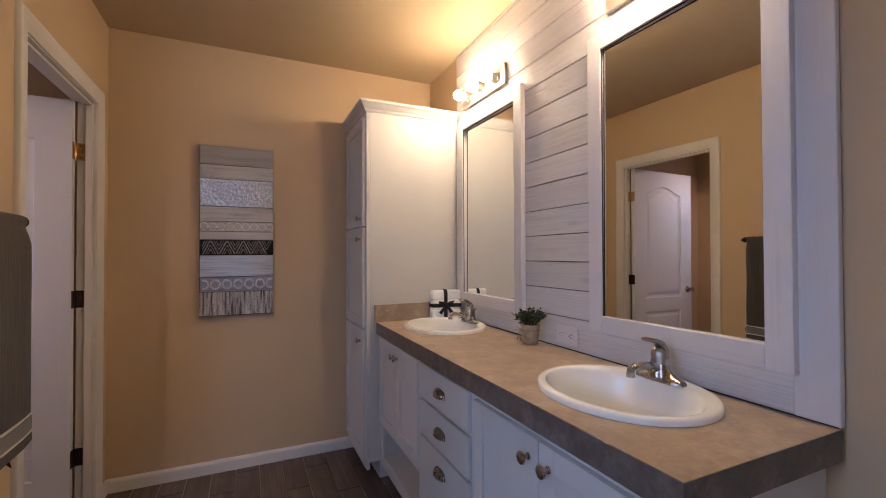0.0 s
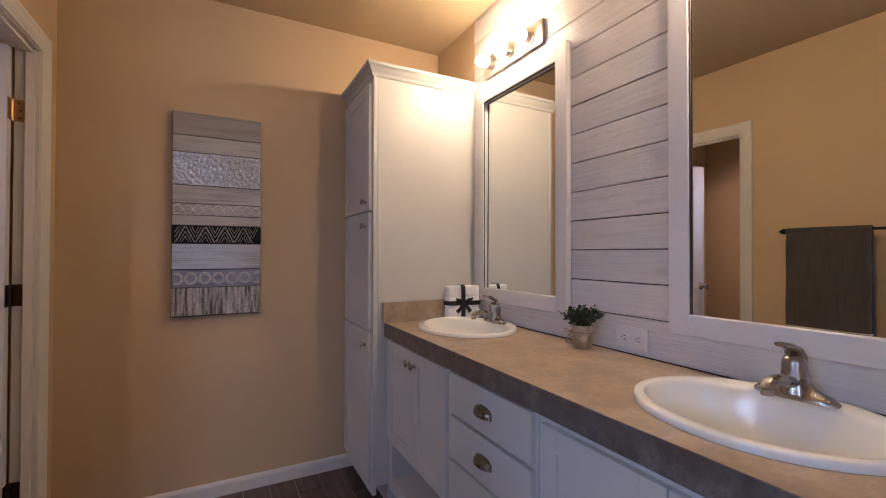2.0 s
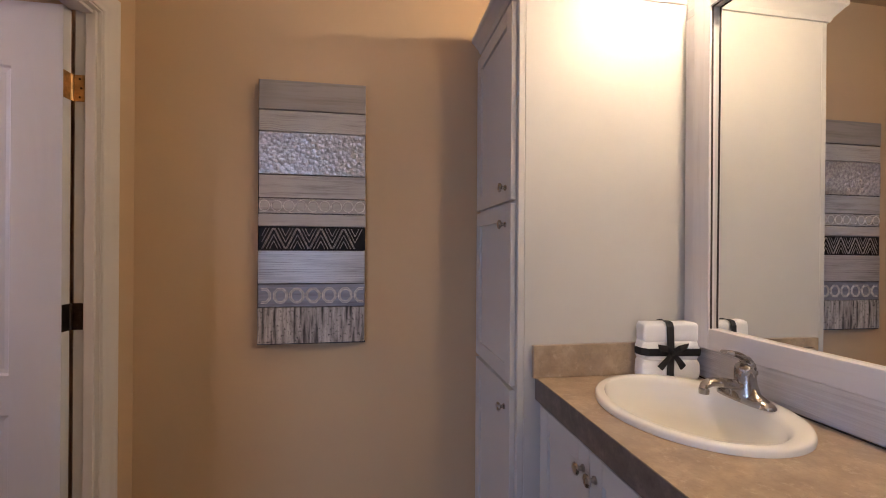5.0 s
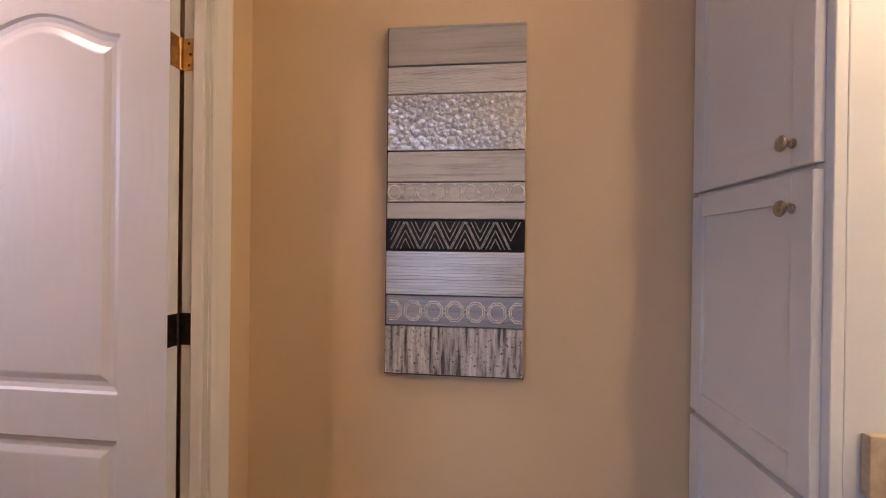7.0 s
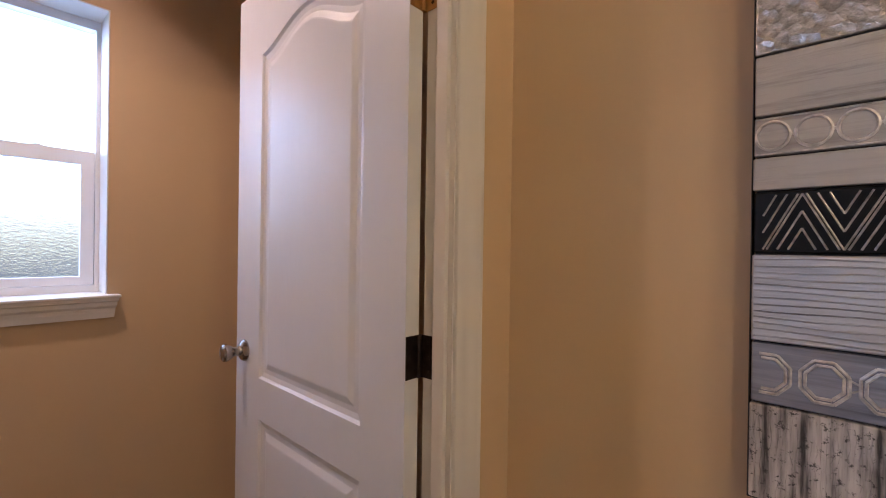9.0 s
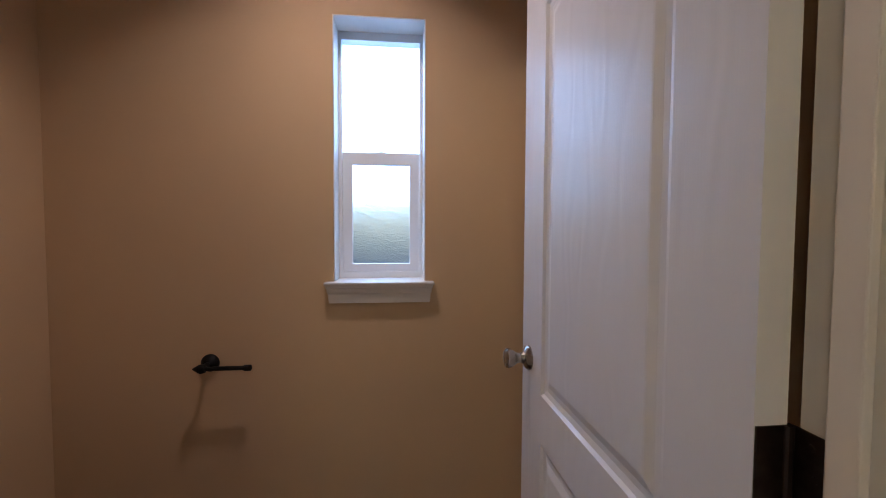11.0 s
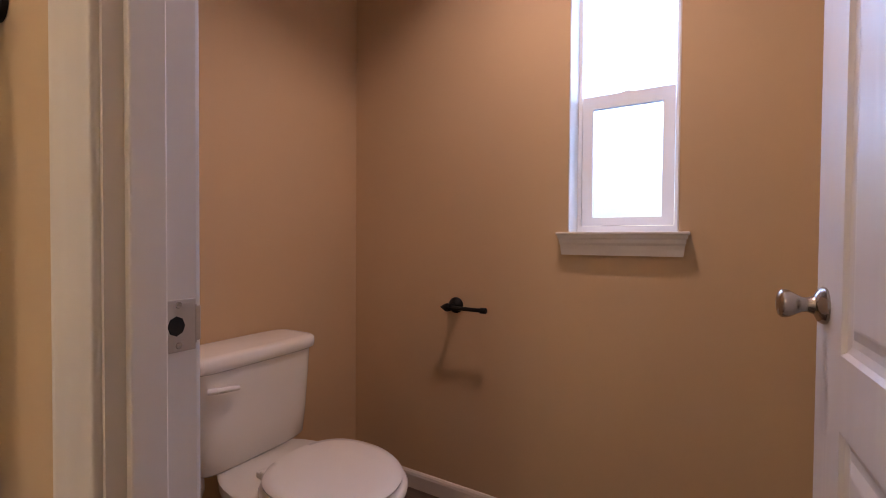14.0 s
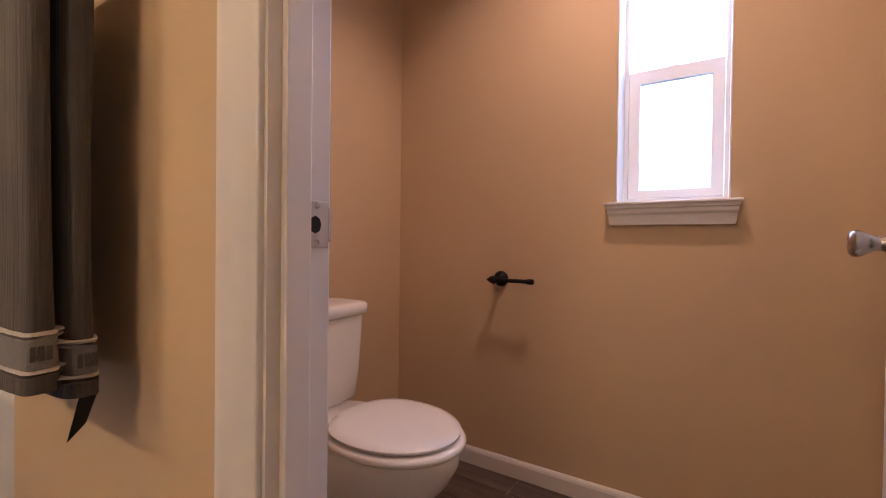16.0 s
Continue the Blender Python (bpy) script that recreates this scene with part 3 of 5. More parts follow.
# ---- outdoors beyond the glass ----
bm = bmesh.new()
bmesh.ops.create_grid(bm, x_segments=2, y_segments=2, size=300, matrix=Matrix.Translation((-301, 0, -0.6)))
solid("ground", bm, M_GRASS, "dull green lawn outside the window", "ground", "structure")
fence = thing("fence", (-7.5, 0, -0.6), "weathered blue-grey board fence across the yard", "fence")
me_board = finish("board", box(-0.012, 0.012, -0.068, 0.068, 0, 1.60, 0.004), M_FENCE)
for i in range(70):
    o = new("board", me_board)
    o.parent = fence
    o.location = (0, -5 + i * 0.143, 0.02 + 0.01 * (i % 3))
for z in (0.35, 1.4):
    part("rail", box(-7.55, -7.513, -5.1, 5.0, z - 0.6, z - 0.51), M_FENCE, fence)

# a small dark conifer past the fence
trng = random.Random(21)
TRX, TRY, TRZ, TRH = -13.5, 0.45, -0.6, 3.0
tree = thing("conifer_tree", (TRX, TRY, TRZ), "small dark blue-green conifer standing beyond the fence", "tree")
part("trunk", tube([(TRX, TRY, TRZ), (TRX + 0.02, TRY, TRZ + 1.2), (TRX, TRY + 0.01, TRZ + TRH - 0.1)], [0.07, 0.05, 0.008], 10), M_BARK, tree)
limbs, needles = bmesh.new(), bmesh.new()
for k in range(110):
    f = trng.random() ** 0.8
    zc, reach, a = TRZ + 0.25 + f * (TRH - 0.35), (1 - f) * 1.5 * trng.uniform(0.6, 1.05) + 0.05, trng.uniform(0, 2 * math.pi)
    d = Vector((math.cos(a), math.sin(a), -0.18)).normalized()
    root = Vector((TRX, TRY, zc))
    tube([root, root + d * reach * 0.5, root + d * reach], [0.014, 0.009, 0.004], 5, limbs)
    for q in range(12):
        c = root + d * reach * (0.15 + 0.85 * q / 11)
        for sd in (-1, 1):
            side = (d.cross(Vector((0, 0, 1))) * sd + d * 0.6 + Vector((0, 0, trng.uniform(-0.4, 0.3)))).normalized()
            wd = side.cross(Vector((trng.uniform(-0.5, 0.5), trng.uniform(-0.5, 0.5), 1))).normalized() * 0.035
            L = trng.uniform(0.12, 0.24)
            needles.faces.new([needles.verts.new(v) for v in (c - wd * 0.4, c + side * L * 0.5 - wd, c + side * L, c + side * L * 0.5 + wd)])
tagged(part("limbs", limbs, M_BARK, tree), kind="stuff")
tagged(part("crown", needles, M_NEEDLE, tree), kind="stuff")

# ---- vanity wall: boards, end board, mirrors ----
ship = thing("shiplap_cladding", (XS, 1.57, 0.8), "whitewashed horizontal wood boards on the vanity wall", "wall cladding", kind="structure")
SY0, SY1 = 0.655, 2.482
part("backing", box(XV - 0.004, XV - 0.0005, SY0 + 0.003, SY1 - 0.003, 0.868, H - 0.002), M_DARKGAP, ship)
BH, BZ = 0.1100, 0.988           # board height, first joint above the worktop
part("board", box(XS, XV - 0.0045, SY0 + 0.088, SY1 - 0.0005, 0.867, BZ - 0.0016, 0.0022), M_SHIP, ship)
z = BZ
while z < H - 0.01:
    z1 = min(z + BH, H - 0.001)
    dx = random.uniform(-0.0015, 0.0012)
    y1 = SY1 - 0.060 if z1 < 2.03 else SY1
    part("board", box(XS + dx, XV - 0.0045, SY0 + 0.088, y1, z + 0.0016, z1 - 0.0016, 0.0022), M_SHIP, ship)
    z += BH
part("end_board", box(XS - 0.006, XV - 0.0045, SY0, SY0 + 0.086, 0.8672, H - 0.001, 0.003), M_SHIPV, ship)
part("end_board", box(XS - 0.004, XV - 0.0045, SY1 - 0.058, SY1, 0.988, BZ + BH * 9 - 0.001, 0.003), M_SHIPV, ship)


def wall_mirror(y0, y1, z0, z1, w, askew, label):
    t = thing("wall_mirror", (XS, (y0 + y1) / 2, z0), label, "mirror", "mirrors above the sinks")
    a, b = XS - 0.0275, XS - 0.0035
    for name, q, mat in (("stile", (y0, y0 + w, z0, z1), M_SHIPV), ("stile", (y1 - w, y1, z0, z1), M_SHIPV), ("rail", (y0 + w, y1 - w, z0, z0 + w), M_SHIPH), ("rail", (y0 + w, y1 - w, z1 - w, z1), M_SHIPH)):
        part(name, box(a, b, *q, 0.0022), mat, t)
    bm = bmesh.new()
    e = 0.0028
    for q in ((y0 + w, y0 + w + e, z0 + w, z1 - w), (y1 - w - e, y1 - w, z0 + w, z1 - w), (y0 + w + e, y1 - w - e, z1 - w - e, z1 - w)):
        add_box(bm, b - 0.0175, b - 0.0135, *q)
    part("shadow_bead", bm, M_DARKGAP, t)
    glass = box(b - 0.004, b, y0 + w - 0.008, y1 - w + 0.008, z0 + w - 0.008, z1 - w + 0.008)
    for v in glass.verts:      # the glass sits a little askew in its rebate
        v.co.x -= askew * (v.co.y - y0 - w) - 0.003 * (v.co.z - z0)
    part("mirror_glass", glass, M_MIRROR, t, "silvered mirror glass")
    return t


wall_mirror(0.729, 1.363, 0.962, 2.014, 0.060, 0.017, "tall mirror in a white-painted wood frame")
wall_mirror(1.778, 2.418, 0.962, 2.014, 0.061, 0.003, "tall mirror in a white-painted wood frame")


def vanity_light(yc):
    t = thing("vanity_light", (XS, yc, 2.12), "three-bulb brushed nickel vanity light bar, lit", "wall lamp", "vanity lights")
    part("backplate", box(XS - 0.018, XS - 0.0015, yc - 0.22, yc + 0.22, 2.070, 2.172, 0.004), M_PLATE, t)
    for k in (-1, 0, 1):
        y = yc + k * 0.14
        m = Matrix.Translation((XS - 0.018, y, 2.121)) @ rot_to((-1, 0, 0))
        s = part("socket", lathe([(0, 0), (0.030, 0), (0.031, 0.004), (0.024, 0.008), (0.0235, 0.028), (0.026, 0.031), (0.026, 0.036), (0.019, 0.036), (0, 0.035)], m, 20), M_PLATE, t, smooth=True)
        g = [(0.0, 0.036), (0.014, 0.036), (0.017, 0.044)] + [(0.027 * math.sin(a), 0.068 - 0.027 * math.cos(a)) for a in [0.55 + i * (math.pi - 0.55) / 12 for i in range(12)]] + [(0, 0.095)]
        sub("bulb", lathe(g, m, 24), M_BULB, s, "lit frosted globe bulb", True)
    return t


vanity_light(2.143)
vanity_light(1.064)

# outlet plate beside the plant
t = thing("power_outlet", (XS, 1.505, 0.918), "white double socket plate set sideways on the boards", "outlet")
OX = XS - 0.004
part("cover_plate", box(OX - 0.006, OX, 1.446, 1.564, 0.883, 0.955, 0.002), M_PLASTIC, t)
for y in (1.478, 1.532):
    s = part("receptacle", lathe([(0, 0), (0.0165, 0), (0.0165, 0.0015), (0, 0.0018)], Matrix.Translation((OX - 0.0058, y, 0.919)) @ rot_to((-1, 0, 0)), 20), M_PLASTIC, t)
    for dz in (-0.006, 0.006):
        sub("slot", box(OX - 0.0082, OX - 0.0072, y - 0.006, y + 0.002, 0.919 + dz - 0.0012, 0.919 + dz + 0.0012), M_HOLE, s)
    sub("earth_hole", lathe([(0, 0), (0.0024, 0), (0, 0.0004)], Matrix.Translation((OX - 0.0076, y + 0.0085, 0.919)) @ rot_to((-1, 0, 0)), 10), M_HOLE, s)

# ---- cabinets ----


def shaker(parent, xf, y0, y1, z0, z1, w=0.052, name="door"):
    """A flat-framed cabinet door that faces -x, its face at xf."""
    xb = xf + 0.018
    d = part(name, box(xf + 0.009, xf + 0.014, y0 + w - 0.004, y1 - w + 0.004, z0 + w - 0.004, z1 - w + 0.004), M_CAB, parent)
    for nm, q in (("stile", (y0, y0 + w, z0, z1)), ("stile", (y1 - w, y1, z0, z1)), ("rail", (y0 + w, y1 - w, z0, z0 + w)), ("rail", (y0 + w, y1 - w, z1 - w, z1))):
        sub(nm, box(xf, xb, *q, 0.002), M_CAB, d)
    return d


CX, CY = 0.528, 2.487     # tall cabinet: face and side
cab = thing("tall_cabinet", (0.8, 2.71, 0), "tall white linen cabinet with three doors and crown moulding", "cabinet")
bm = box(CX + 0.020, XV - 0.002, CY, YF - 0.002, 0.10, 2.05, 0.002)
part("body", bm, M_CAB, cab)
part("toe_kick", box(CX + 0.075, XV - 0.002, CY + 0.003, YF - 0.002, 0.003, 0.0995), M_CAB, cab)
bm = bmesh.new()
add_box(bm, CX, CX + 0.0198, CY, CY + 0.036, 0.06, 2.05, 0.002)
add_box(bm, CX, CX + 0.0198, YF - 0.036, YF - 0.002, 0.06, 2.05, 0.002)
for z0, z1 in ((0.06, 0.125), (0.80, 0.85), (1.365, 1.415), (1.975, 2.05)):
    add_box(bm, CX, CX + 0.0198, CY + 0.036, YF - 0.036, z0, z1, 0.001)
part("face_frame", bm, M_CAB, cab)
for z0, z1, kz in ((1.398, 1.998, 1.440), (0.836, 1.387, 1.325), (0.112, 0.822, 0.757)):
    d = shaker(cab, CX - 0.018, CY + 0.018, YF - 0.012, z0, z1)
    sub("knob", knob_bm((CX - 0.018, CY + 0.066, kz), (-1, 0, 0)), M_NICKEL, d, "round nickel knob", True)
CROWN = [(0, 0), (0, 0.006), (0.008, 0.010), (0.014, 0.012), (0.024, 0.021), (0.038, 0.032), (0.042, 0.037), (0.046, 0.040), (0.058, 0.040), (0.058, 0.0)]
bm = bmesh.new()
rows = []
for q, ox, oy in (((CX, YF - 0.002), -1, 0), ((CX, CY), -1, -1), ((XS - 0.003, CY), 0, -1)):
    rows.append([bm.verts.new((q[0] + ox * w, q[1] + oy * w, 2.031 + u)) for u, w in CROWN])
for a, b in zip(rows, rows[1:]):
    for i in range(len(CROWN)):
        j = (i + 1) % len(CROWN)
        bm.faces.new((a[i], a[j], b[j], b[i]))
bm.faces.new(rows[0])
bm.faces.new(rows[2])
part("crown_moulding", bm, M_CAB, cab)
part("top", box(CX + 0.002, XV - 0.002, CY + 0.002, YF - 0.002, 2.0505, 2.062), M_CAB, cab)

BX = 0.610      # face frame of the low units
DXF = BX - 0.018


def cup_pull(parent, y, z):
    """A cup pull: a quarter-round hood with flat wings."""
    bm = bmesh.new()
    rows = []
    for i in range(9):
        a = math.pi * i / 8
        rows.append([bm.verts.new((DXF - 0.024 * math.sin(b) * (0.35 + 0.65 * math.sin(a)), y - 0.040 * math.cos(a), z - 0.012 + 0.030 * math.cos(b) * (0.55 + 0.45 * math.sin(a)))) for b in [k * math.pi / 2 / 6 for k in range(7)]])
    for a, b in zip(rows, rows[1:]):
        for i in range(6):
            bm.faces.new((a[i], a[i + 1], b[i + 1], b[i]))
    bmesh.ops.solidify(bm, geom=bm.faces[:], thickness=0.0022)
    add_box(bm, DXF - 0.002, DXF, y - 0.043, y - 0.034, z - 0.016, z + 0.008, 0.0008)
    add_box(bm, DXF - 0.002, DXF, y + 0.034, y + 0.043, z - 0.016, z + 0.008, 0.0008)
    return sub("cup_pull", bm, M_NICKEL, parent, "brushed nickel cup pull", True)


def low_unit(name, label, y0, y1, group="vanity units"):
    t = thing(name, (0.85, (y0 + y1) / 2, 0), label, "cabinet", group)
    part("toe_kick", box(BX + 0.065, XV - 0.006, y0, y1, 0.003, 0.0995), M_CAB, t)
    return t


UT = 0.798
# far sink unit: two doors over an open shelf
u = low_unit("sink_cabinet", "white sink cabinet with two doors above an open shelf", 1.870, 2.484)
bm = bmesh.new()
add_box(bm, BX + 0.020, XV - 0.006, 1.870, 1.886, 0.10, UT)
add_box(bm, BX + 0.020, XV - 0.006, 2.468, 2.484, 0.10, UT)
add_box(bm, XV - 0.022, XV - 0.006, 1.886, 2.468, 0.10, UT)
part("body", bm, M_CAB, u)
part("open_shelf", box(BX + 0.020, XV - 0.022, 1.886, 2.468, 0.10, 0.132), M_CABIN, u)
part("shelf_top", box(BX + 0.020, XV - 0.022, 1.886, 2.468, 0.325, 0.340), M_CABIN, u)
bm = bmesh.new()
add_box(bm, BX, BX + 0.0198, 1.870, 1.905, 0.075, UT, 0.0015)
add_box(bm, BX, BX + 0.0198, 2.449, 2.484, 0.075, UT, 0.0015)
add_box(bm, BX, BX + 0.0198, 1.905, 2.449, 0.075, 0.135, 0.0015)
add_box(bm, BX, BX + 0.0198, 1.905, 2.449, 0.300, 0.350, 0.0015)
add_box(bm, BX, BX + 0.0198, 1.905, 2.449, 0.765, UT, 0.0015)
part("face_frame", bm, M_CAB, u)
for y0, y1, ky in ((1.886, 2.174, 2.150), (2.178, 2.466, 2.204)):
    d = shaker(u, DXF, y0, y1, 0.325, 0.788)
    sub("knob", knob_bm((DXF, ky, 0.735), (-1, 0, 0)), M_NICKEL, d, "round nickel knob", True)

# drawer unit
u = low_unit("drawer_unit", "white three-drawer vanity unit with cup pulls", 1.412, 1.868)
part("body", box(BX + 0.020, XV - 0.006, 1.412, 1.868, 0.10, UT), M_CAB, u)
part("face_frame", box(BX, BX + 0.0198, 1.412, 1.868, 0.075, UT, 0.0015), M_CAB, u)
for z0, z1, pz in ((0.650, 0.788, 0.719), (0.500, 0.638, 0.571), (0.150, 0.488, 0.423)):
    d = part("drawer_front", box(DXF, BX - 0.0005, 1.424, 1.858, z0, z1, 0.003), M_CAB, u)
    cup_pull(d, 1.641, pz)

# near sink unit
u = low_unit("sink_cabinet", "white sink cabinet with two framed doors", 0.690, 1.410)
part("body", box(BX + 0.020, XV - 0.006, 0.690, 1.410, 0.10, UT - 0.16), M_CAB, u)
bm = box(BX + 0.020, BX + 0.030, 0.690, 1.410, UT - 0.16, UT)
add_box(bm, BX + 0.030, XV - 0.006, 0.690, 0.702, UT - 0.16, UT)
part("upper_panel", bm, M_CAB, u)
part("face_frame", box(BX, BX + 0.0198, 0.690, 1.410, 0.075, UT, 0.0015), M_CAB, u)
for y0, y1, ky in ((0.712, 1.048, 1.010), (1.052, 1.388, 1.090)):
    d = shaker(u, DXF, y0, y1, 0.150, 0.776, 0.056)
    sub("knob", knob_bm((DXF, ky, 0.722), (-1, 0, 0), 0.017, 0.03), M_NICKEL, d, "round nickel knob", True)

# ---- worktop with two sink cut-outs ----
CT, CB, CFX = 0.865, 0.799, 0.585
SINKS = ((0.856, 1.034), (0.858, 2.185))
RX, RY = 0.208, 0.243


def worktop():
    bm = bmesh.new()
    y_cuts = [0.656]
    for cx, cy in SINKS:
        y_cuts += [cy - RY - 0.02, cy + RY + 0.02]
    y_cuts.append(2.485)
    x0, x1 = CFX, XS - 0.005
    for ya, yb in ((y_cuts[0], y_cuts[1]), (y_cuts[2], y_cuts[3]), (y_cuts[4], y_cuts[5])):
        bm.faces.new([bm.verts.new(q) for q in ((x0, ya, CT), (x1, ya, CT), (x1, yb, CT), (x0, yb, CT))])
    for (cx, cy), ya, yb in zip(SINKS, (y_cuts[1], y_cuts[3]), (y_cuts[2], y_cuts[4])):
        angs = sorted([2 * math.pi * k / 56 for k in range(56)] + [math.atan2(b - cy, a - cx) % (2 * math.pi) for a in (x0, x1) for b in (ya, yb)])
        ring_o, ring_i, ring_b = [], [], []
        for a in angs:
            c, s = math.cos(a), math.sin(a)
            k = min(((x1 if c > 0 else x0) - cx) / c if abs(c) > 1e-9 else 9, ((yb if s > 0 else ya) - cy) / s if abs(s) > 1e-9 else 9)
            ring_o.append(bm.verts.new((cx + k * c, cy + k * s, CT)))
            r = 0.93 / math.hypot(c / RX, s / RY)
            ring_i.append(bm.verts.new((cx + r * c, cy + r * s, CT)))
            ring_b.append(bm.verts.new((cx + r * c, cy + r * s, CT - 0.03)))
        nn = len(angs)
        for i in range(nn):
            j = (i + 1) % nn
            bm.faces.new((ring_o[i], ring_o[j], ring_i[j], ring_i[i]))
            bm.faces.new((ring_i[i], ring_i[j], ring_b[j], ring_b[i]))
    bmesh.ops.remove_doubles(bm, verts=bm.verts, dist=1e-5)
    return bm


top = thing("worktop", (0.83, 1.57, CT), "tan and grey stone-look laminate worktop with a square front edge", "worktop")
part("surface", worktop(), M_COUNTER, top)
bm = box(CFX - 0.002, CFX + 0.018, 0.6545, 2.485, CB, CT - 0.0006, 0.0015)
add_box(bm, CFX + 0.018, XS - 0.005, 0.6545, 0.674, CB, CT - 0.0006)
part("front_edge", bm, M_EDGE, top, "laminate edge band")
part("backsplash", box(0.572, XS - 0.006, 2.468, 2.4855, CT + 0.0006, 0.962, 0.0015), M_COUNTER, top, "low laminate backsplash against the tall cabinet")
part("caulk_line", box(XS - 0.0052, XS - 0.0034, 0.660, 2.466, CT - 0.001, CT + 0.0035), M_DARKGAP, top)


def sink(cx, cy):
    t = thing("basin", (cx, cy, CT), "white oval drop-in porcelain sink", "sink", "sinks")
    rings = [(1.0, 1.0, 0, 0.0005), (1.0, 1.0, 0, 0.010), (0.988, 0.990, 0, 0.0145), (0.968, 0.973, 0, 0.0165), (0.915, 0.935, -0.001, 0.0165), (0.845, 0.90, -0.008, 0.0155), (0.815, 0.885, -0.013, 0.0115), (0.80, 0.874, -0.016, 0.002), (0.77, 0.84, -0.017, -0.035), (0.70, 0.765, -0.016, -0.082), (0.60, 0.66, -0.014, -0.108), (0.42, 0.46, -0.012, -0.125), (0.18, 0.16, -0.01, -0.136), (0.10, 0.085, -0.01, -0.137)]
    bm = bmesh.new()
    rows = []
    for sx, sy, dx, dz in rings:
        rows.append([bm.verts.new((cx + dx + sx * RX * math.cos(a), cy + sy * RY * math.sin(a), CT + dz)) for a in [2 * math.pi * k / 64 for k in range(64)]])
    for a, b in zip(rows, rows[1:]):
        for i in range(64):
            j = (i + 1) % 64
            bm.faces.new((a[i], a[j], b[j], b[i]))
    b = part("bowl", bm, M_PORC, t, smooth=True, angle=60)
    part("drain", lathe([(0, 0.002), (0.014, 0.002), (0.016, 0.004), (0.024, 0.004), (0.026, 0.001), (0.026, -0.004), (0, -0.004)], Matrix.Translation((cx - 0.01, cy, CT - 0.136)), 24), M_NICKEL, t, "nickel drain", True)
    sub("overflow_hole", lathe([(0, 0), (0.007, 0), (0, 0.0006)], Matrix.Translation((cx - 0.145, cy, CT - 0.03)) @ rot_to((0.93, 0, 0.36)), 12, sy=1.6), M_HOLE, b)
    sub("maker_mark", box(cx - 0.160, cx - 0.1595, cy - 0.012, cy + 0.012, CT - 0.010, CT - 0.006), M_NICKEL, b)
    return t


def faucet(cx, cy):
    fx = cx + 0.150
    z0 = CT + 0.0145
    t = thing("faucet", (fx, cy, z0), "brushed nickel single-lever faucet on the sink rim", "faucet", "faucets")
    bm = bmesh.new()
    rows = []
    for r, z in ((1.0, 0), (1.0, 0.005), (0.93, 0.011), (0.72, 0.017), (0.52, 0.025), (0.40, 0.036)):
        rows.append([bm.verts.new((fx + 0.027 * r * math.copysign(abs(math.cos(a)) ** 0.75, math.cos(a)), cy + 0.078 * r * math.copysign(abs(math.sin(a)) ** 0.8, math.sin(a)), z0 + z)) for a in [2 * math.pi * k / 36 for k in range(36)]])
    for a, b in zip(rows, rows[1:]):
        for i in range(36):
            j = (i + 1) % 36
            bm.faces.new((a[i], a[j], b[j], b[i]))
    bm.faces.new(rows[0])
    bm.faces.new(rows[-1])
    part("base_plate", bm, M_NICKEL, t, smooth=True, angle=50)
    part("body", lathe([(0, 0.01), (0.033, 0.012), (0.030, 0.028), (0.0255, 0.042), (0.0235, 0.056), (0.0230, 0.076), (0.0205, 0.086), (0.012, 0.092), (0, 0.094)], Matrix.Translation((fx, cy, z0)), 28), M_NICKEL, t, smooth=True, angle=60)
    sp = [(fx + 0.004, 0.028), (fx - 0.022, 0.037), (fx - 0.052, 0.045), (fx - 0.080, 0.049), (fx - 0.100, 0.048), (fx - 0.113, 0.041), (fx - 0.116, 0.034)]
    part("spout", tube([(x, cy, z0 + z) for x, z in sp], [0.0195, 0.0185, 0.0165, 0.0148, 0.0135, 0.012, 0.0115], 16, flat=0.72), M_NICKEL, t, smooth=True, angle=60)
    part("aerator", lathe([(0, 0), (0.0115, 0), (0.0115, 0.012), (0, 0.012)], Matrix.Translation((fx - 0.114, cy, z0 + 0.022)), 16), M_NICKEL, t)
    lv = [(fx + 0.012, 0.066), (fx + 0.008, 0.090), (fx - 0.004, 0.106), (fx - 0.024, 0.114), (fx - 0.044, 0.118), (fx - 0.060, 0.121)]
    part("lever", tube([(x, cy, z0 + z) for x, z in lv], [0.021, 0.021, 0.0195, 0.0165, 0.0145, 0.0115], 16, flat=0.45), M_NICKEL, t, smooth=True, angle=60)
    part("pop_up_rod", lathe([(0.0022, 0), (0.0022, 0.055), (0.005, 0.058), (0.005, 0.066), (0, 0.068)], Matrix.Translation((fx + 0.031, cy, z0 + 0.004)), 10), M_NICKEL, t)
    return t


for q in SINKS:
    sink(*q)
    faucet(*q)

# ---- small plant ----
PX, PY = 1.012, 1.655
plant = thing("potted_plant", (PX, PY, CT), "small leafy green plant in a galvanised metal pot with twine", "plant")
pot = part("pot", lathe([(0, 0.001), (0.029, 0.001), (0.031, 0.004), (0.0325, 0.020), (0.034, 0.021), (0.0345, 0.024), (0.036, 0.050), (0.0375, 0.051), (0.038, 0.054), (0.0395, 0.074), (0.042, 0.0755), (0.042, 0.081), (0.039, 0.0815), (0.037, 0.070), (0, 0.069)], Matrix.Translation((PX, PY, CT)), 32), M_ZINC, plant, smooth=True)
bm = tube([(PX + 0.039 * math.cos(a), PY + 0.039 * math.sin(a), CT + 0.058) for a in [2 * math.pi * k / 24 for k in range(25)]], 0.0018, 6)
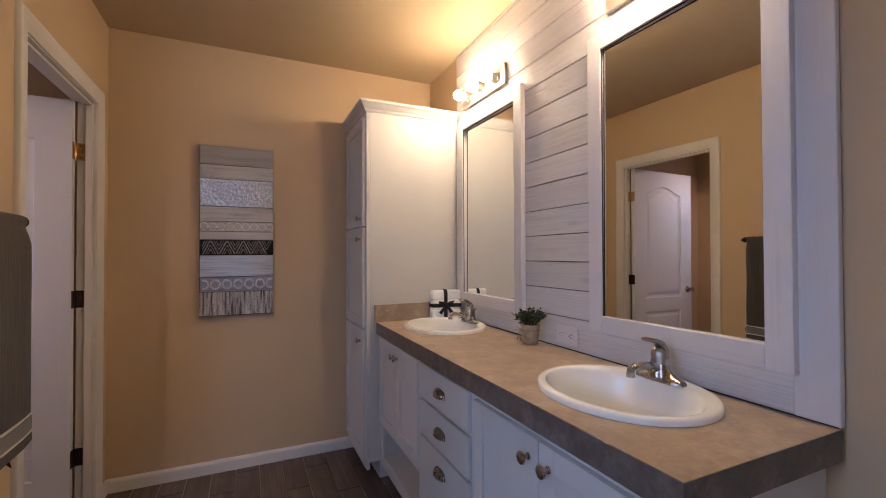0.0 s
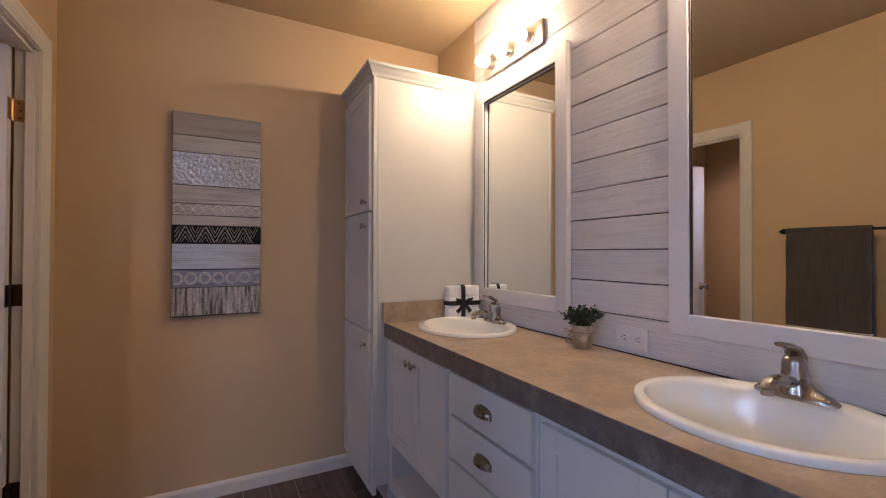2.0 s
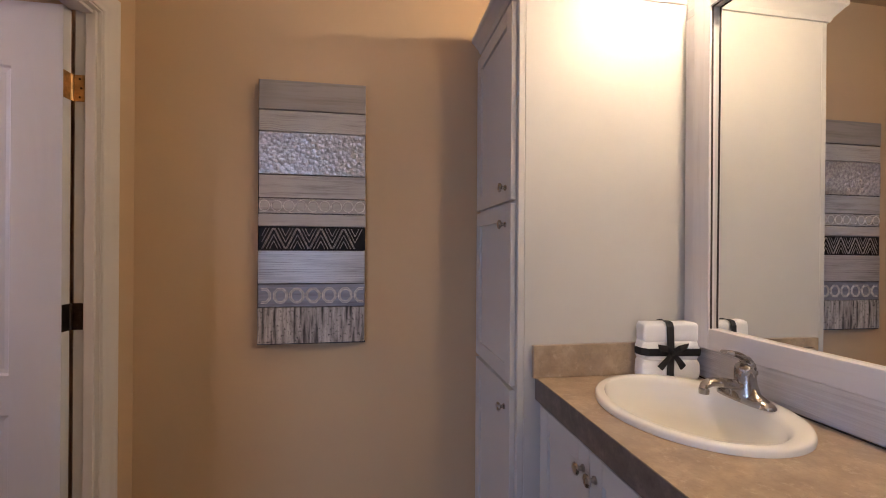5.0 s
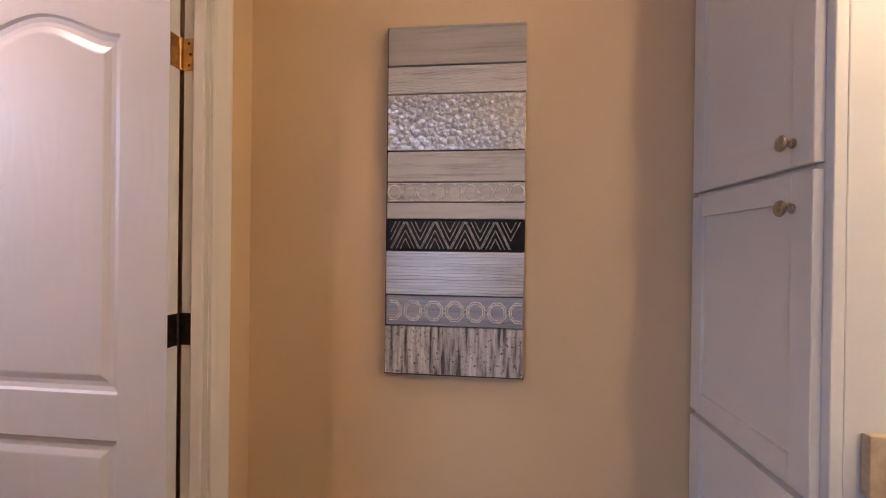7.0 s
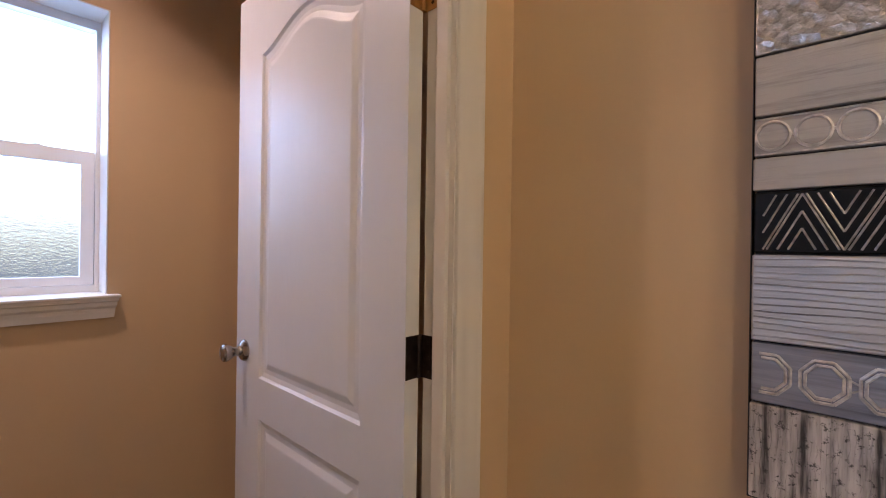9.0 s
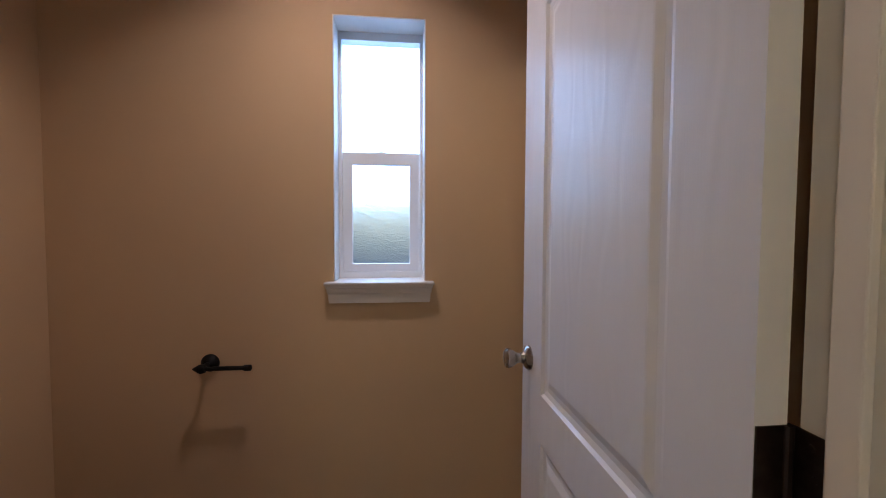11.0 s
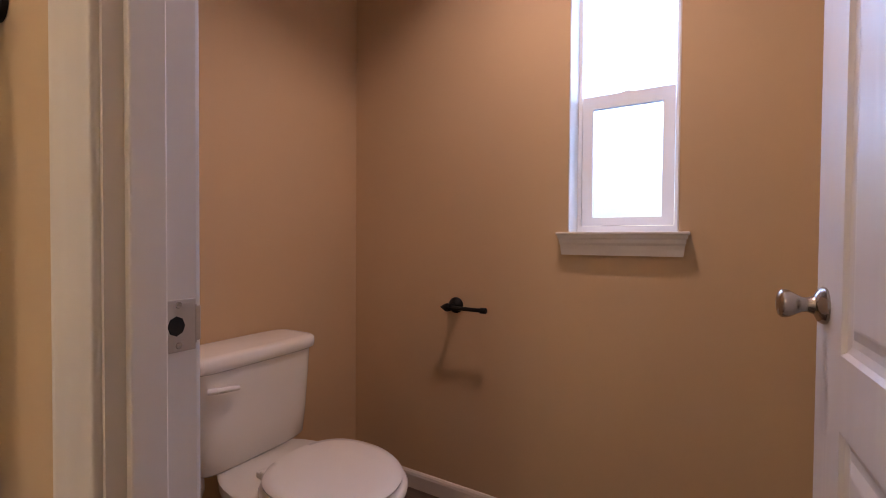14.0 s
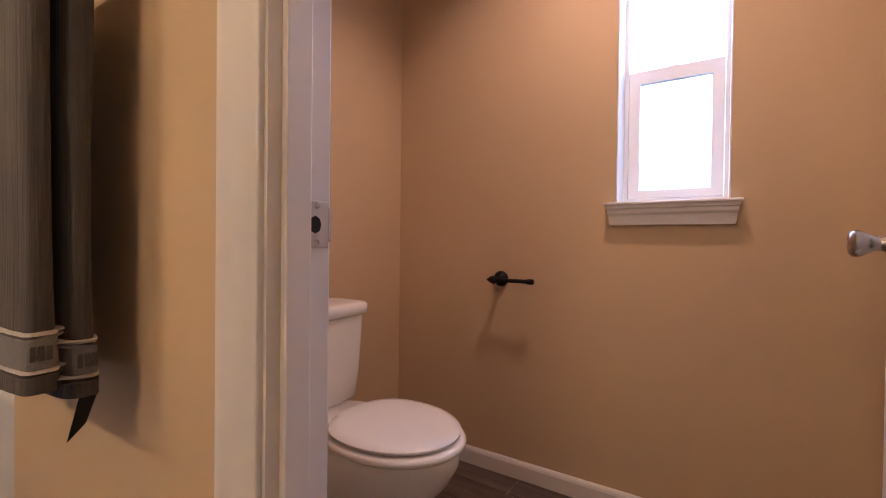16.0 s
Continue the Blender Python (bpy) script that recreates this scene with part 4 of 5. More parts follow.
for s in (-1, 1):
    tube([(PX - 0.033, PY + 0.021, CT + 0.058), (PX - 0.041, PY + 0.024 + 0.018 * s, CT + 0.066), (PX - 0.042, PY + 0.026 + 0.022 * s, CT + 0.054), (PX - 0.036, PY + 0.022, CT + 0.057)], 0.0015, 6, bm)
    tube([(PX - 0.034, PY + 0.022, CT + 0.057), (PX - 0.040, PY + 0.026 + 0.006 * s, CT + 0.035), (PX - 0.037, PY + 0.028 + 0.012 * s, CT + 0.012)], 0.0013, 6, bm)
sub("twine_bow", bm, M_TWINE, pot, "jute twine bow")
part("soil", lathe([(0, 0.072), (0.020, 0.074), (0.036, 0.0705), (0, 0.0700)], Matrix.Translation((PX, PY, CT)), 20), M_SOIL, plant)
rng = random.Random(4)
stems, leaves = bmesh.new(), bmesh.new()
for i in range(44):
    a, lean = rng.uniform(0, 2 * math.pi), rng.uniform(0.05, 0.98)
    ln = rng.uniform(0.040, 0.072)
    d = Vector((math.cos(a) * math.sin(lean), math.sin(a) * math.sin(lean), math.cos(lean)))
    root = Vector((PX + 0.018 * math.cos(a), PY + 0.018 * math.sin(a), CT + 0.072))
    mid = root + d * ln * 0.5 + Vector((0, 0, 0.008))
    tip = root + d * ln
    tube([root, mid, tip], [0.0011, 0.001, 0.0007], 5, stems)
    for k in range(11):
        f = 0.25 + 0.75 * k / 10
        c = root.lerp(tip, f) + Vector((0, 0, 0.006 * math.sin(math.pi * f)))
        w = (d * rng.uniform(0.1, 0.9) + Vector((rng.uniform(-1, 1), rng.uniform(-1, 1), rng.uniform(-0.3, 0.9)))).normalized()
        side = w.cross(Vector((rng.uniform(-1, 1), rng.uniform(-1, 1), 1.2))).normalized()
        up = side.cross(w)
        L, W = rng.uniform(0.011, 0.019), rng.uniform(0.004, 0.007)
        pts = [c, c + w * L * 0.45 + side * W + up * 0.001, c + w * L * 0.8 + side * W * 0.8, c + w * L, c + w * L * 0.8 - side * W * 0.8, c + w * L * 0.45 - side * W + up * 0.001]
        vs = [leaves.verts.new(q) for q in pts]
        mv = leaves.verts.new(c + w * L * 0.55 - up * 0.0018)
        for i2 in range(6):
            leaves.faces.new((vs[i2], vs[(i2 + 1) % 6], mv))
part("stems", stems, M_LEAF, plant)
part("leaves", leaves, M_LEAF, plant)

# ---- tied white towels ----
TX, TY = 0.977, 2.427
tw = thing("towel_bundle", (TX, TY, CT), "folded white terry towels tied with a black ribbon bow", "towels")


def folded(z0, z1, hx, hy):
    """A soft folded pad: a rounded slab with an uneven surface."""
    bm = bmesh.new()
    k, rows = 44, []
    for i in range(9):
        f = i / 8
        z = z0 + (z1 - z0) * f
        bulge = 1 - 0.07 * abs(2 * f - 1) ** 4
        row = []
        for j in range(k):
            a = 2 * math.pi * j / k
            c, s = math.cos(a), math.sin(a)
            e = 0.30
            x = hx * bulge * math.copysign(abs(c) ** e, c)
            y = hy * bulge * math.copysign(abs(s) ** e, s)
            w = 1 + 0.035 * noise.noise(Vector((x * 40, y * 40, z * 60)))
            row.append(bm.verts.new((TX + x * w, TY + y * w, z + 0.004 * noise.noise(Vector((x * 25, y * 25, z * 9))))))
        rows.append(row)
    for a, b in zip(rows, rows[1:]):
        for j in range(k):
            bm.faces.new((a[j], a[(j + 1) % k], b[(j + 1) % k], b[j]))
    for row, z in ((rows[0], z0), (rows[-1], z1 + 0.003)):
        cv = bm.verts.new((TX, TY, z))
        for j in range(k):
            bm.faces.new((row[j], row[(j + 1) % k], cv))
    return bm


def askew(bm):
    """Turns the bundle a little out of line with the splash behind it."""
    for v in bm.verts:
        v.co.y -= 0.14 * (v.co.x - TX)
    return bm


HX2, HY2 = 0.087, 0.027
part("lower_towel", askew(folded(CT + 0.001, CT + 0.058, HX2, HY2)), M_WHITECLOTH, tw, smooth=True, angle=80)
part("middle_towel", askew(folded(CT + 0.057, CT + 0.112, HX2 * 0.985, HY2 * 0.96)), M_WHITECLOTH, tw, smooth=True, angle=80)
part("upper_towel", askew(folded(CT + 0.111, CT + 0.166, HX2 * 0.96, HY2 * 0.93)), M_WHITECLOTH, tw, smooth=True, angle=80)
bm = bmesh.new()
yf = TY - HY2 - 0.002
RZ = CT + 0.082
tube([(TX - 0.010, yf - 0.001, CT + 0.003), (TX - 0.010, yf - 0.003, CT + 0.05), (TX - 0.010, yf - 0.003, CT + 0.10), (TX - 0.010, yf - 0.001, CT + 0.156), (TX - 0.010, yf + 0.006, CT + 0.1695), (TX - 0.010, TY - 0.012, CT + 0.172), (TX - 0.010, TY + 0.018, CT + 0.171)], 0.011, 8, bm, flat=0.16, up=(0, -1, 0.01))
tube([(TX - HX2 - 0.003, TY + 0.01, RZ), (TX - HX2 - 0.001, TY - 0.018, RZ), (TX - HX2 + 0.012, yf - 0.002, RZ), (TX + HX2 - 0.012, yf - 0.002, RZ), (TX + HX2 + 0.001, TY - 0.018, RZ), (TX + HX2 + 0.003, TY + 0.01, RZ)], 0.011, 8, bm, flat=0.16, up=(0, 0.01, 0.0))
askew(bm)
rb = part("ribbon", bm, M_RIBBON, tw)
bm = bmesh.new()
for s in (-1, 1):
    tube([(TX - 0.010, yf - 0.006, RZ + 0.002), (TX - 0.010 + s * 0.020, yf - 0.014, RZ + 0.014), (TX - 0.010 + s * 0.044, yf - 0.012, RZ + 0.019), (TX - 0.010 + s * 0.036, yf - 0.006, RZ + 0.004), (TX - 0.010, yf - 0.005, RZ)], [0.006, 0.009, 0.011, 0.008, 0.005], 8, bm, flat=0.35, up=(0, -1, 0))
    tube([(TX - 0.010, yf - 0.006, RZ), (TX - 0.010 + s * 0.018, yf - 0.010, RZ - 0.020), (TX - 0.010 + s * 0.038, yf - 0.006, RZ - 0.044)], [0.006, 0.009, 0.011], 8, bm, flat=0.2, up=(0, -1, 0))
bmesh.ops.create_uvsphere(bm, u_segments=10, v_segments=6, radius=0.009, matrix=Matrix.Translation((TX - 0.010, yf - 0.008, RZ + 0.001)))
sub("bow", bm, M_RIBBON, rb)

# ---- wall panel of mixed boards ----
AX0, AX1, AZ0, AZ1, AF = -0.309, 0.073, 0.896, 1.862, 2.901
art = thing("wall_art", ((AX0 + AX1) / 2, YF, AZ0), "upright wall panel of grey, silver and black relief boards", "wall art")
part("backing", box(AX0 + 0.003, AX1 - 0.003, AF + 0.016, YF - 0.001, AZ0 + 0.003, AZ1 - 0.003), M_ART_JOINT_SHADE, art)
bm = bmesh.new()      # dark strips, left and foot: the panel's shadow edge put in as colour
for q in ((AX0 - 0.0022, AX0 - 0.0012, AZ0 - 0.0025, AZ1), (AX0 - 0.0012, AX1 + 0.0012, AZ0 - 0.0025, AZ0 - 0.0005)):
    add_box(bm, q[0], q[1], AF + 0.0060, YF - 0.0012, q[2], q[3])
part("edge_band", bm, M_ART_JOINT_SHADE, art, "dark strip painting in the panel's shadow")
ZS = [1.862, 1.752, 1.674, 1.516, 1.430, 1.374, 1.326, 1.239, 1.116, 1.030, 0.896]
MATS = [M_ART_PLAIN, M_ART_PALE, M_ART_FLAKE, M_ART_PALE, M_ART_PALE, M_ART_PALE, M_ART_BLACK, M_ART_SILVER, M_ART_BLUE, M_ART_STRIPE]
boards = []
for i, mat in enumerate(MATS):
    dy = (0, 0.003, 0.001, 0.002, 0.004, 0.003, 0.004, 0.001, 0.003, 0.0)[i]
    e0, e1 = rng.uniform(-0.001, 0.0015), rng.uniform(-0.0015, 0.001)
    boards.append(part("board", box(AX0 + e0, AX1 + e1, AF + dy, AF + 0.0155, ZS[i + 1] + 0.0014, ZS[i] - 0.0014, 0.0022), mat, art))


def ribs(lines, y, r, bm):
    for pts in lines:
        tube([(x, y, z) for x, z in pts], r, 5, bm, up=(0, 1, 0.001))


bm = bmesh.new()
zc = (ZS[4] + ZS[5]) / 2
nr = 9
for k in range(nr):
    cx = AX0 + (k + 0.5) * (AX1 - AX0) / nr
    ribs([[(cx + 0.0185 * math.cos(a), zc + 0.0195 * math.sin(a)) for a in [2 * math.pi * q / 24 for q in range(25)]]], AF + 0.0034, 0.0022, bm)
    if k:
        ribs([[(cx - 0.026, zc + 0.004), (cx - 0.0165, zc - 0.004)], [(cx - 0.026, zc - 0.004), (cx - 0.0165, zc + 0.004)]], AF + 0.0038, 0.0014, bm)
ribs([[(AX0 + 0.002, zc + s * 0.0245), (AX1 - 0.002, zc + s * 0.0245)] for s in (-1, 1)], AF + 0.0038, 0.0012, bm)
tagged(sub("circle_relief", bm, M_ART_RELIEF, boards[4], "row of raised circles"), kind="stuff")
bm = bmesh.new()
z0, z1 = ZS[7] + 0.006, ZS[6] - 0.006
per = (AX1 - AX0) / 4.6
for k in range(-1, 6):
    for j in range(3):
        cx = AX0 + 0.012 + k * per
        d = j * 0.0145
        # a V and, half a period on, its inverted neighbour
        for c, lo, hi in ((cx, z0 + d * 1.6, z1), (cx + per / 2, z1 - d * 1.6, z0)):
            w = (hi - lo) / (z1 - z0) * per * 0.45
            for s in (-1, 1):
                xa, xb = c, c + s * abs(w)
                if min(xa, xb) > AX0 + 0.004 and max(xa, xb) < AX1 - 0.004 and abs(hi - lo) > 0.012:
                    ribs([[(xa, lo), (xb, hi)]], AF + 0.0038, 0.0014, bm)
tagged(sub("chevron_relief", bm, M_ART_LINE, boards[6], "raised chevron lines"), kind="stuff")
bm = bmesh.new()
zc = (ZS[8] + ZS[9]) / 2
for k in range(7):
    cx = AX0 + (k + 0.35) * (AX1 - AX0) / 6.6
    for r in (0.026, 0.0205):
        pts = [(cx + r * math.cos(a), zc + r * 1.12 * math.sin(a)) for a in [math.pi / 8 + 2 * math.pi * q / 8 for q in range(9)]]
        inside = [AX0 + 0.002 < q[0] < AX1 - 0.002 for q in pts]
        for q in range(8):
            if inside[q] and inside[q + 1]:
                ribs([pts[q:q + 2]], AF + 0.0024, 0.0022, bm)
    for s in (-1, 1):
        if AX0 + 0.04 < cx < AX1 - 0.05:
            ribs([[(cx + 0.024, zc + s * 0.008), (cx + 0.034, zc + s * 0.003)]], AF + 0.0028, 0.0014, bm)
tagged(sub("octagon_relief", bm, M_ART_RELIEF, boards[8], "row of raised octagons"), kind="stuff")
bm = bmesh.new()
for k in range(32):
    x = AX0 + 0.010 + k * (AX1 - AX0 - 0.020) / 31 + rng.uniform(-0.0015, 0.0015)
    za, zb = ZS[10] + rng.uniform(0.004, 0.016), ZS[9] - rng.uniform(0.003, 0.010)
    pts = [(x + rng.uniform(-0.0016, 0.0016), za + (zb - za) * q / 9) for q in range(10)]
    tube([(u, AF + 0.0030, w) for u, w in pts], [rng.uniform(0.0032, 0.0058) for q in pts], 6, bm, up=(0, 1, 0.001))
tagged(sub("ridge_relief", bm, M_ART_STRIPE, boards[9]), kind="stuff")
bm = bmesh.new()
for k in range(13):
    z = ZS[8] + 0.008 + k * (ZS[7] - ZS[8] - 0.016) / 12
    ribs([[(AX0 + 0.003 + (AX1 - AX0 - 0.006) * q / 14, z + 0.0012 * math.sin(q * 0.9 + k)) for q in range(15)]], AF + 0.0012, 0.0012, bm)
tagged(sub("ripple_relief", bm, M_ART_SILVER, boards[7]), kind="stuff")
bm = bmesh.new()
for k in range(9):
    z = ZS[2] + 0.008 + k * (ZS[1] - ZS[2] - 0.016) / 8
    ribs([[(AX0 + 0.003 + (AX1 - AX0 - 0.006) * q / 26, z + 0.003 * math.sin(q * 0.75)) for q in range(27)]], AF + 0.0032, 0.0011, bm)
tagged(sub("wave_relief", bm, M_ART_PALE, boards[1]), kind="stuff")

# ---- towel bar and hanging towel ----
BRX, BRZ = -0.640, 1.333
bar = thing("towel_bar", (XL, 1.49, BRZ), "black iron towel bar with pointed finials", "towel bar")
part("rail", tube([(BRX, 1.228, BRZ), (BRX, 1.757, BRZ)], 0.0075, 14), M_BLACK, bar, smooth=True)
for y, s in ((1.228, -1), (1.757, 1)):
    part("post", lathe([(0, 0), (0.024, 0), (0.024, 0.006), (0.013, 0.012), (0.009, 0.03), (0.009, abs(BRX - XL) - 0.012), (0, abs(BRX - XL) - 0.006)], Matrix.Translation((XL + 0.0005, y, BRZ)) @ rot_to((1, 0, 0)), 20), M_BLACK, bar, smooth=True)
    part("finial", lathe([(0, -0.012), (0.014, -0.010), (0.017, 0), (0.014, 0.008), (0.008, 0.018), (0.002, 0.026), (0, 0.027)], Matrix.Translation((BRX, y, BRZ)) @ rot_to((0, s, 0)), 18), M_BLACK, bar, smooth=True)

TY0, TY1 = 1.388, 1.742
towel = thing("hanging_towel", (BRX, (TY0 + TY1) / 2, BRZ), "charcoal ribbed towel folded over the bar, with a banded hem", "towel")


def drape(x_in, x_out, z0, z1, seed, hem=0.0):
    """One hanging side of the towel: a folded pad with slow waves and rolled edges."""
    bm = bmesh.new()
    k, m_ = 72, 26
    rows = []
    for i in range(m_ + 1):
        f = i / m_
        z = z0 + (z1 - z0) * f
        top = max(0.0, (f - 0.9) / 0.1)
        mid = (x_in + x_out) / 2
        half = abs(x_out - x_in) / 2 * (1 - 0.45 * top) + hem + 0.007 * max(0.0, (1.0 - z) / 0.3) ** 2
        row = []
        for j in range(k):
            a = 2 * math.pi * j / k
            c, s = math.cos(a), math.sin(a)
            x = mid + half * math.copysign(abs(c) ** 0.55, c)
            y = (TY0 + TY1) / 2 + ((TY1 - TY0) / 2 + hem) * math.copysign(abs(s) ** 0.22, s)
            wv = (1 - 0.8 * top) * (0.006 * noise.noise(Vector((y * 9 + seed, z * 1.5, seed))) + 0.004 * noise.noise(Vector((y * 26, z * 2.4 + seed, x * 30))))
            pull = 0.010 * (1 - f) * math.sin(3 * z + seed)
            row.append(bm.verts.new((x + wv + (BRX - mid) * top * 0.75, y + pull * 0.5 + 0.003 * noise.noise(Vector((z * 6, seed, x * 50))), z + (0.004 * math.sin(y * 22 + seed) if i == 0 else 0))))
        rows.append(row)
    for a, b in zip(rows, rows[1:]):
        for j in range(k):
            bm.faces.new((a[j], a[(j + 1) % k], b[(j + 1) % k], b[j]))
    bm.faces.new(rows[0])
    bm.faces.new(rows[-1])
    return bm


for a, b, zb, sd, nm in ((-0.684, -0.650, 0.712, 2.0, "back_fall"), (-0.638, -0.606, 0.730, 7.0, "front_fall")):
    w = part(nm, drape(a, b, zb + 0.026, BRZ + 0.004, sd), M_TOWEL, towel, smooth=True, angle=70)
    sub("hem", drape(a, b, zb, zb + 0.024, sd, 0.002), M_TOWEL, w, smooth=True, angle=70)
    sub("band", drape(a, b, zb + 0.030, zb + 0.072, sd, 0.0022), M_BAND, w, "grey woven band", True, 70)
    for zz in (zb + 0.026, zb + 0.0725):
        sub("stripe", drape(a, b, zz, zz + 0.005, sd, 0.0028), M_CREAM, w, "pale woven stripe", True, 70)
    bm = bmesh.new()
    for q in range(3):
        add_box(bm, a + 0.006 + q * 0.008, a + 0.011 + q * 0.008, TY1 + 0.0015, TY1 + 0.0035, zb + 0.042, zb + 0.060)
    sub("woven_mark", bm, M_TOWEL, w)
part("top_fold", tube([(BRX, TY0 - 0.001, BRZ), (BRX, (TY0 + TY1) / 2, BRZ + 0.001), (BRX, TY1 + 0.001, BRZ)], 0.0185, 18), M_TOWEL, towel, smooth=True, angle=70)
tag = box(-0.682, -0.662, TY1 - 0.006, TY1 - 0.004, 0.668, 0.720, 0.0005)
for v in tag.verts:      # it hangs askew and is cut at a slant
    f = (0.720 - v.co.z) / 0.052
    v.co.z -= 0.010 * f * (v.co.x + 0.672) / 0.010
    v.co.x += 0.014 * f
part("label_tag", tag, M_BLACK, towel)

# ---- toilet ----
WX = -1.388
wc = thing("toilet", (WX, 1.55, 0), "white two-piece toilet with a round closed lid", "toilet")


def loft(rows, caps=True, bm=None):
    bm = bm or bmesh.new()
    vs = [[bm.verts.new(q) for q in r] for r in rows]
    k = len(vs[0])
    for a, b in zip(vs, vs[1:]):
        for j in range(k):
            bm.faces.new((a[j], a[(j + 1) % k], b[(j + 1) % k], b[j]))
    if caps:
        bm.faces.new(vs[0])
        bm.faces.new(vs[-1])
    return bm


def squircle(cx, cy, hx, hy, z, e=0.35, k=40):
    out = []
    for j in range(k):
        a = 2 * math.pi * j / k
        c, s = math.cos(a), math.sin(a)
        out.append((cx + hx * math.copysign(abs(c) ** e, c), cy + hy * math.copysign(abs(s) ** e, s), z))
    return out


def egg(cx, yb, yf, hx, z, k=48, sq=0.8):
    """A seat outline: rounder in front, squarer behind."""
    out = []
    cy = yb + (yf - yb) * 0.46
    for j in range(k):
        a = 2 * math.pi * j / k
        c, s = math.cos(a), math.sin(a)
        x = hx * math.copysign(abs(c) ** (1.0 if s > 0 else sq), c)
        y = (yf - cy) * s if s > 0 else (cy - yb) * math.copysign(abs(s) ** sq, s)
        out.append((cx + x, cy + y, z))
    return out


tyc = 1.298
part("tank", loft([squircle(WX, tyc, 0.170, 0.072, 0.374), squircle(WX, tyc, 0.184, 0.080, 0.384), squircle(WX, tyc, 0.192, 0.086, 0.47), squircle(WX, tyc, 0.203, 0.091, 0.63), squircle(WX, tyc, 0.206, 0.092, 0.668)]), M_PORC, wc, smooth=True, angle=50)
part("tank_lid", loft([squircle(WX, tyc, 0.209, 0.094, 0.6685), squircle(WX, tyc, 0.218, 0.102, 0.674), squircle(WX, tyc, 0.221, 0.104, 0.69), squircle(WX, tyc, 0.220, 0.103, 0.704), squircle(WX, tyc, 0.212, 0.096, 0.711), squircle(WX, tyc, 0.19, 0.075, 0.714)]), M_PORC, wc, smooth=True, angle=50)
lev = part("flush_lever", tube([(WX + 0.175, tyc + 0.094, 0.625), (WX + 0.160, tyc + 0.108, 0.626), (WX + 0.125, tyc + 0.110, 0.622), (WX + 0.096, tyc + 0.108, 0.617)], [0.010, 0.011, 0.010, 0.008], 12, flat=0.8), M_PORC, wc, smooth=True)
part("bowl", loft([egg(WX, 1.40, 1.72, 0.112, 0.003), egg(WX, 1.40, 1.72, 0.110, 0.03), egg(WX, 1.41, 1.70, 0.098, 0.08), egg(WX, 1.40, 1.72, 0.102, 0.14), egg(WX, 1.38, 1.79, 0.132, 0.21), egg(WX, 1.34, 1.850, 0.160, 0.28), egg(WX, 1.30, 1.880, 0.171, 0.335), egg(WX, 1.29, 1.880, 0.171, 0.366), egg(WX, 1.30, 1.872, 0.163, 0.373)]), M_PORC, wc, smooth=True, angle=50)
part("seat", loft([egg(WX, 1.505, 1.884, 0.166, 0.3735), egg(WX, 1.50, 1.892, 0.175, 0.380), egg(WX, 1.50, 1.893, 0.176, 0.388), egg(WX, 1.50, 1.888, 0.172, 0.395), egg(WX, 1.505, 1.880, 0.164, 0.398)]), M_PORC, wc, smooth=True, angle=50)
part("seat_lid", loft([egg(WX, 1.512, 1.868, 0.156, 0.401), egg(WX, 1.506, 1.876, 0.164, 0.405), egg(WX, 1.505, 1.878, 0.166, 0.412), egg(WX, 1.508, 1.872, 0.160, 0.418), egg(WX, 1.53, 1.85, 0.138, 0.422), egg(WX, 1.57, 1.81, 0.09, 0.424)]), M_PORC, wc, smooth=True, angle=50)
for s in (-1, 1):
    part("seat_hinge", add_box(box(WX + s * 0.075 - 0.014, WX + s * 0.075 + 0.014, 1.486, 1.512, 0.373, 0.396, 0.004), WX + s * 0.075 - 0.012, WX + s * 0.075 + 0.012, 1.47, 1.486, 0.373, 0.390, 0.003), M_PORC, wc)
part("supply_hose", tube([(WX + 0.15, tyc + 0.02, 0.392), (WX + 0.155, tyc + 0.03, 0.33), (WX + 0.175, tyc + 0.01, 0.25), (WX + 0.19, tyc - 0.05, 0.19), (WX + 0.19, YT + 0.01, 0.175)], 0.006, 10), M_PLASTIC, wc, "white water supply hose")
part("stop_valve", lathe([(0.022, 0), (0.022, 0.003), (0.008, 0.006), (0.008, 0.03), (0.013, 0.032), (0.013, 0.05), (0, 0.05)], Matrix.Translation((WX + 0.19, YT + 0.001, 0.175)) @ rot_to((0, 1, 0)), 16), M_NICKEL, wc)

# ---- paper holder ----
th = thing("paper_holder", (XT, 1.712, 0.785), "black iron toilet paper holder with no roll", "paper holder")
part("rosette", lathe([(0, 0), (0.031, 0), (0.031, 0.006), (0.027, 0.012), (0.014, 0.020), (0.009, 0.024), (0.009, 0.066), (0, 0.067)], Matrix.Translation((XT + 0.0005, 1.712, 0.785)) @ rot_to((1, 0, 0)), 24), M_BLACK, th, smooth=True)
part("finial", lathe([(0, -0.014), (0.013, -0.012), (0.0165, 0), (0.014, 0.010), (0.008, 0.020), (0.0015, 0.030), (0, 0.031)], Matrix.Translation((XT + 0.072, 1.712, 0.785)) @ rot_to((0, -1, 0)), 18), M_BLACK, th, smooth=True)
part("arm", lathe([(0, 0), (0.0075, 0), (0.0075, 0.135), (0.0105, 0.136), (0.0105, 0.158), (0.008, 0.160), (0, 0.160)], Matrix.Translation((XT + 0.072, 1.714, 0.785)) @ rot_to((0, 1, 0)), 18), M_BLACK, th, smooth=True)

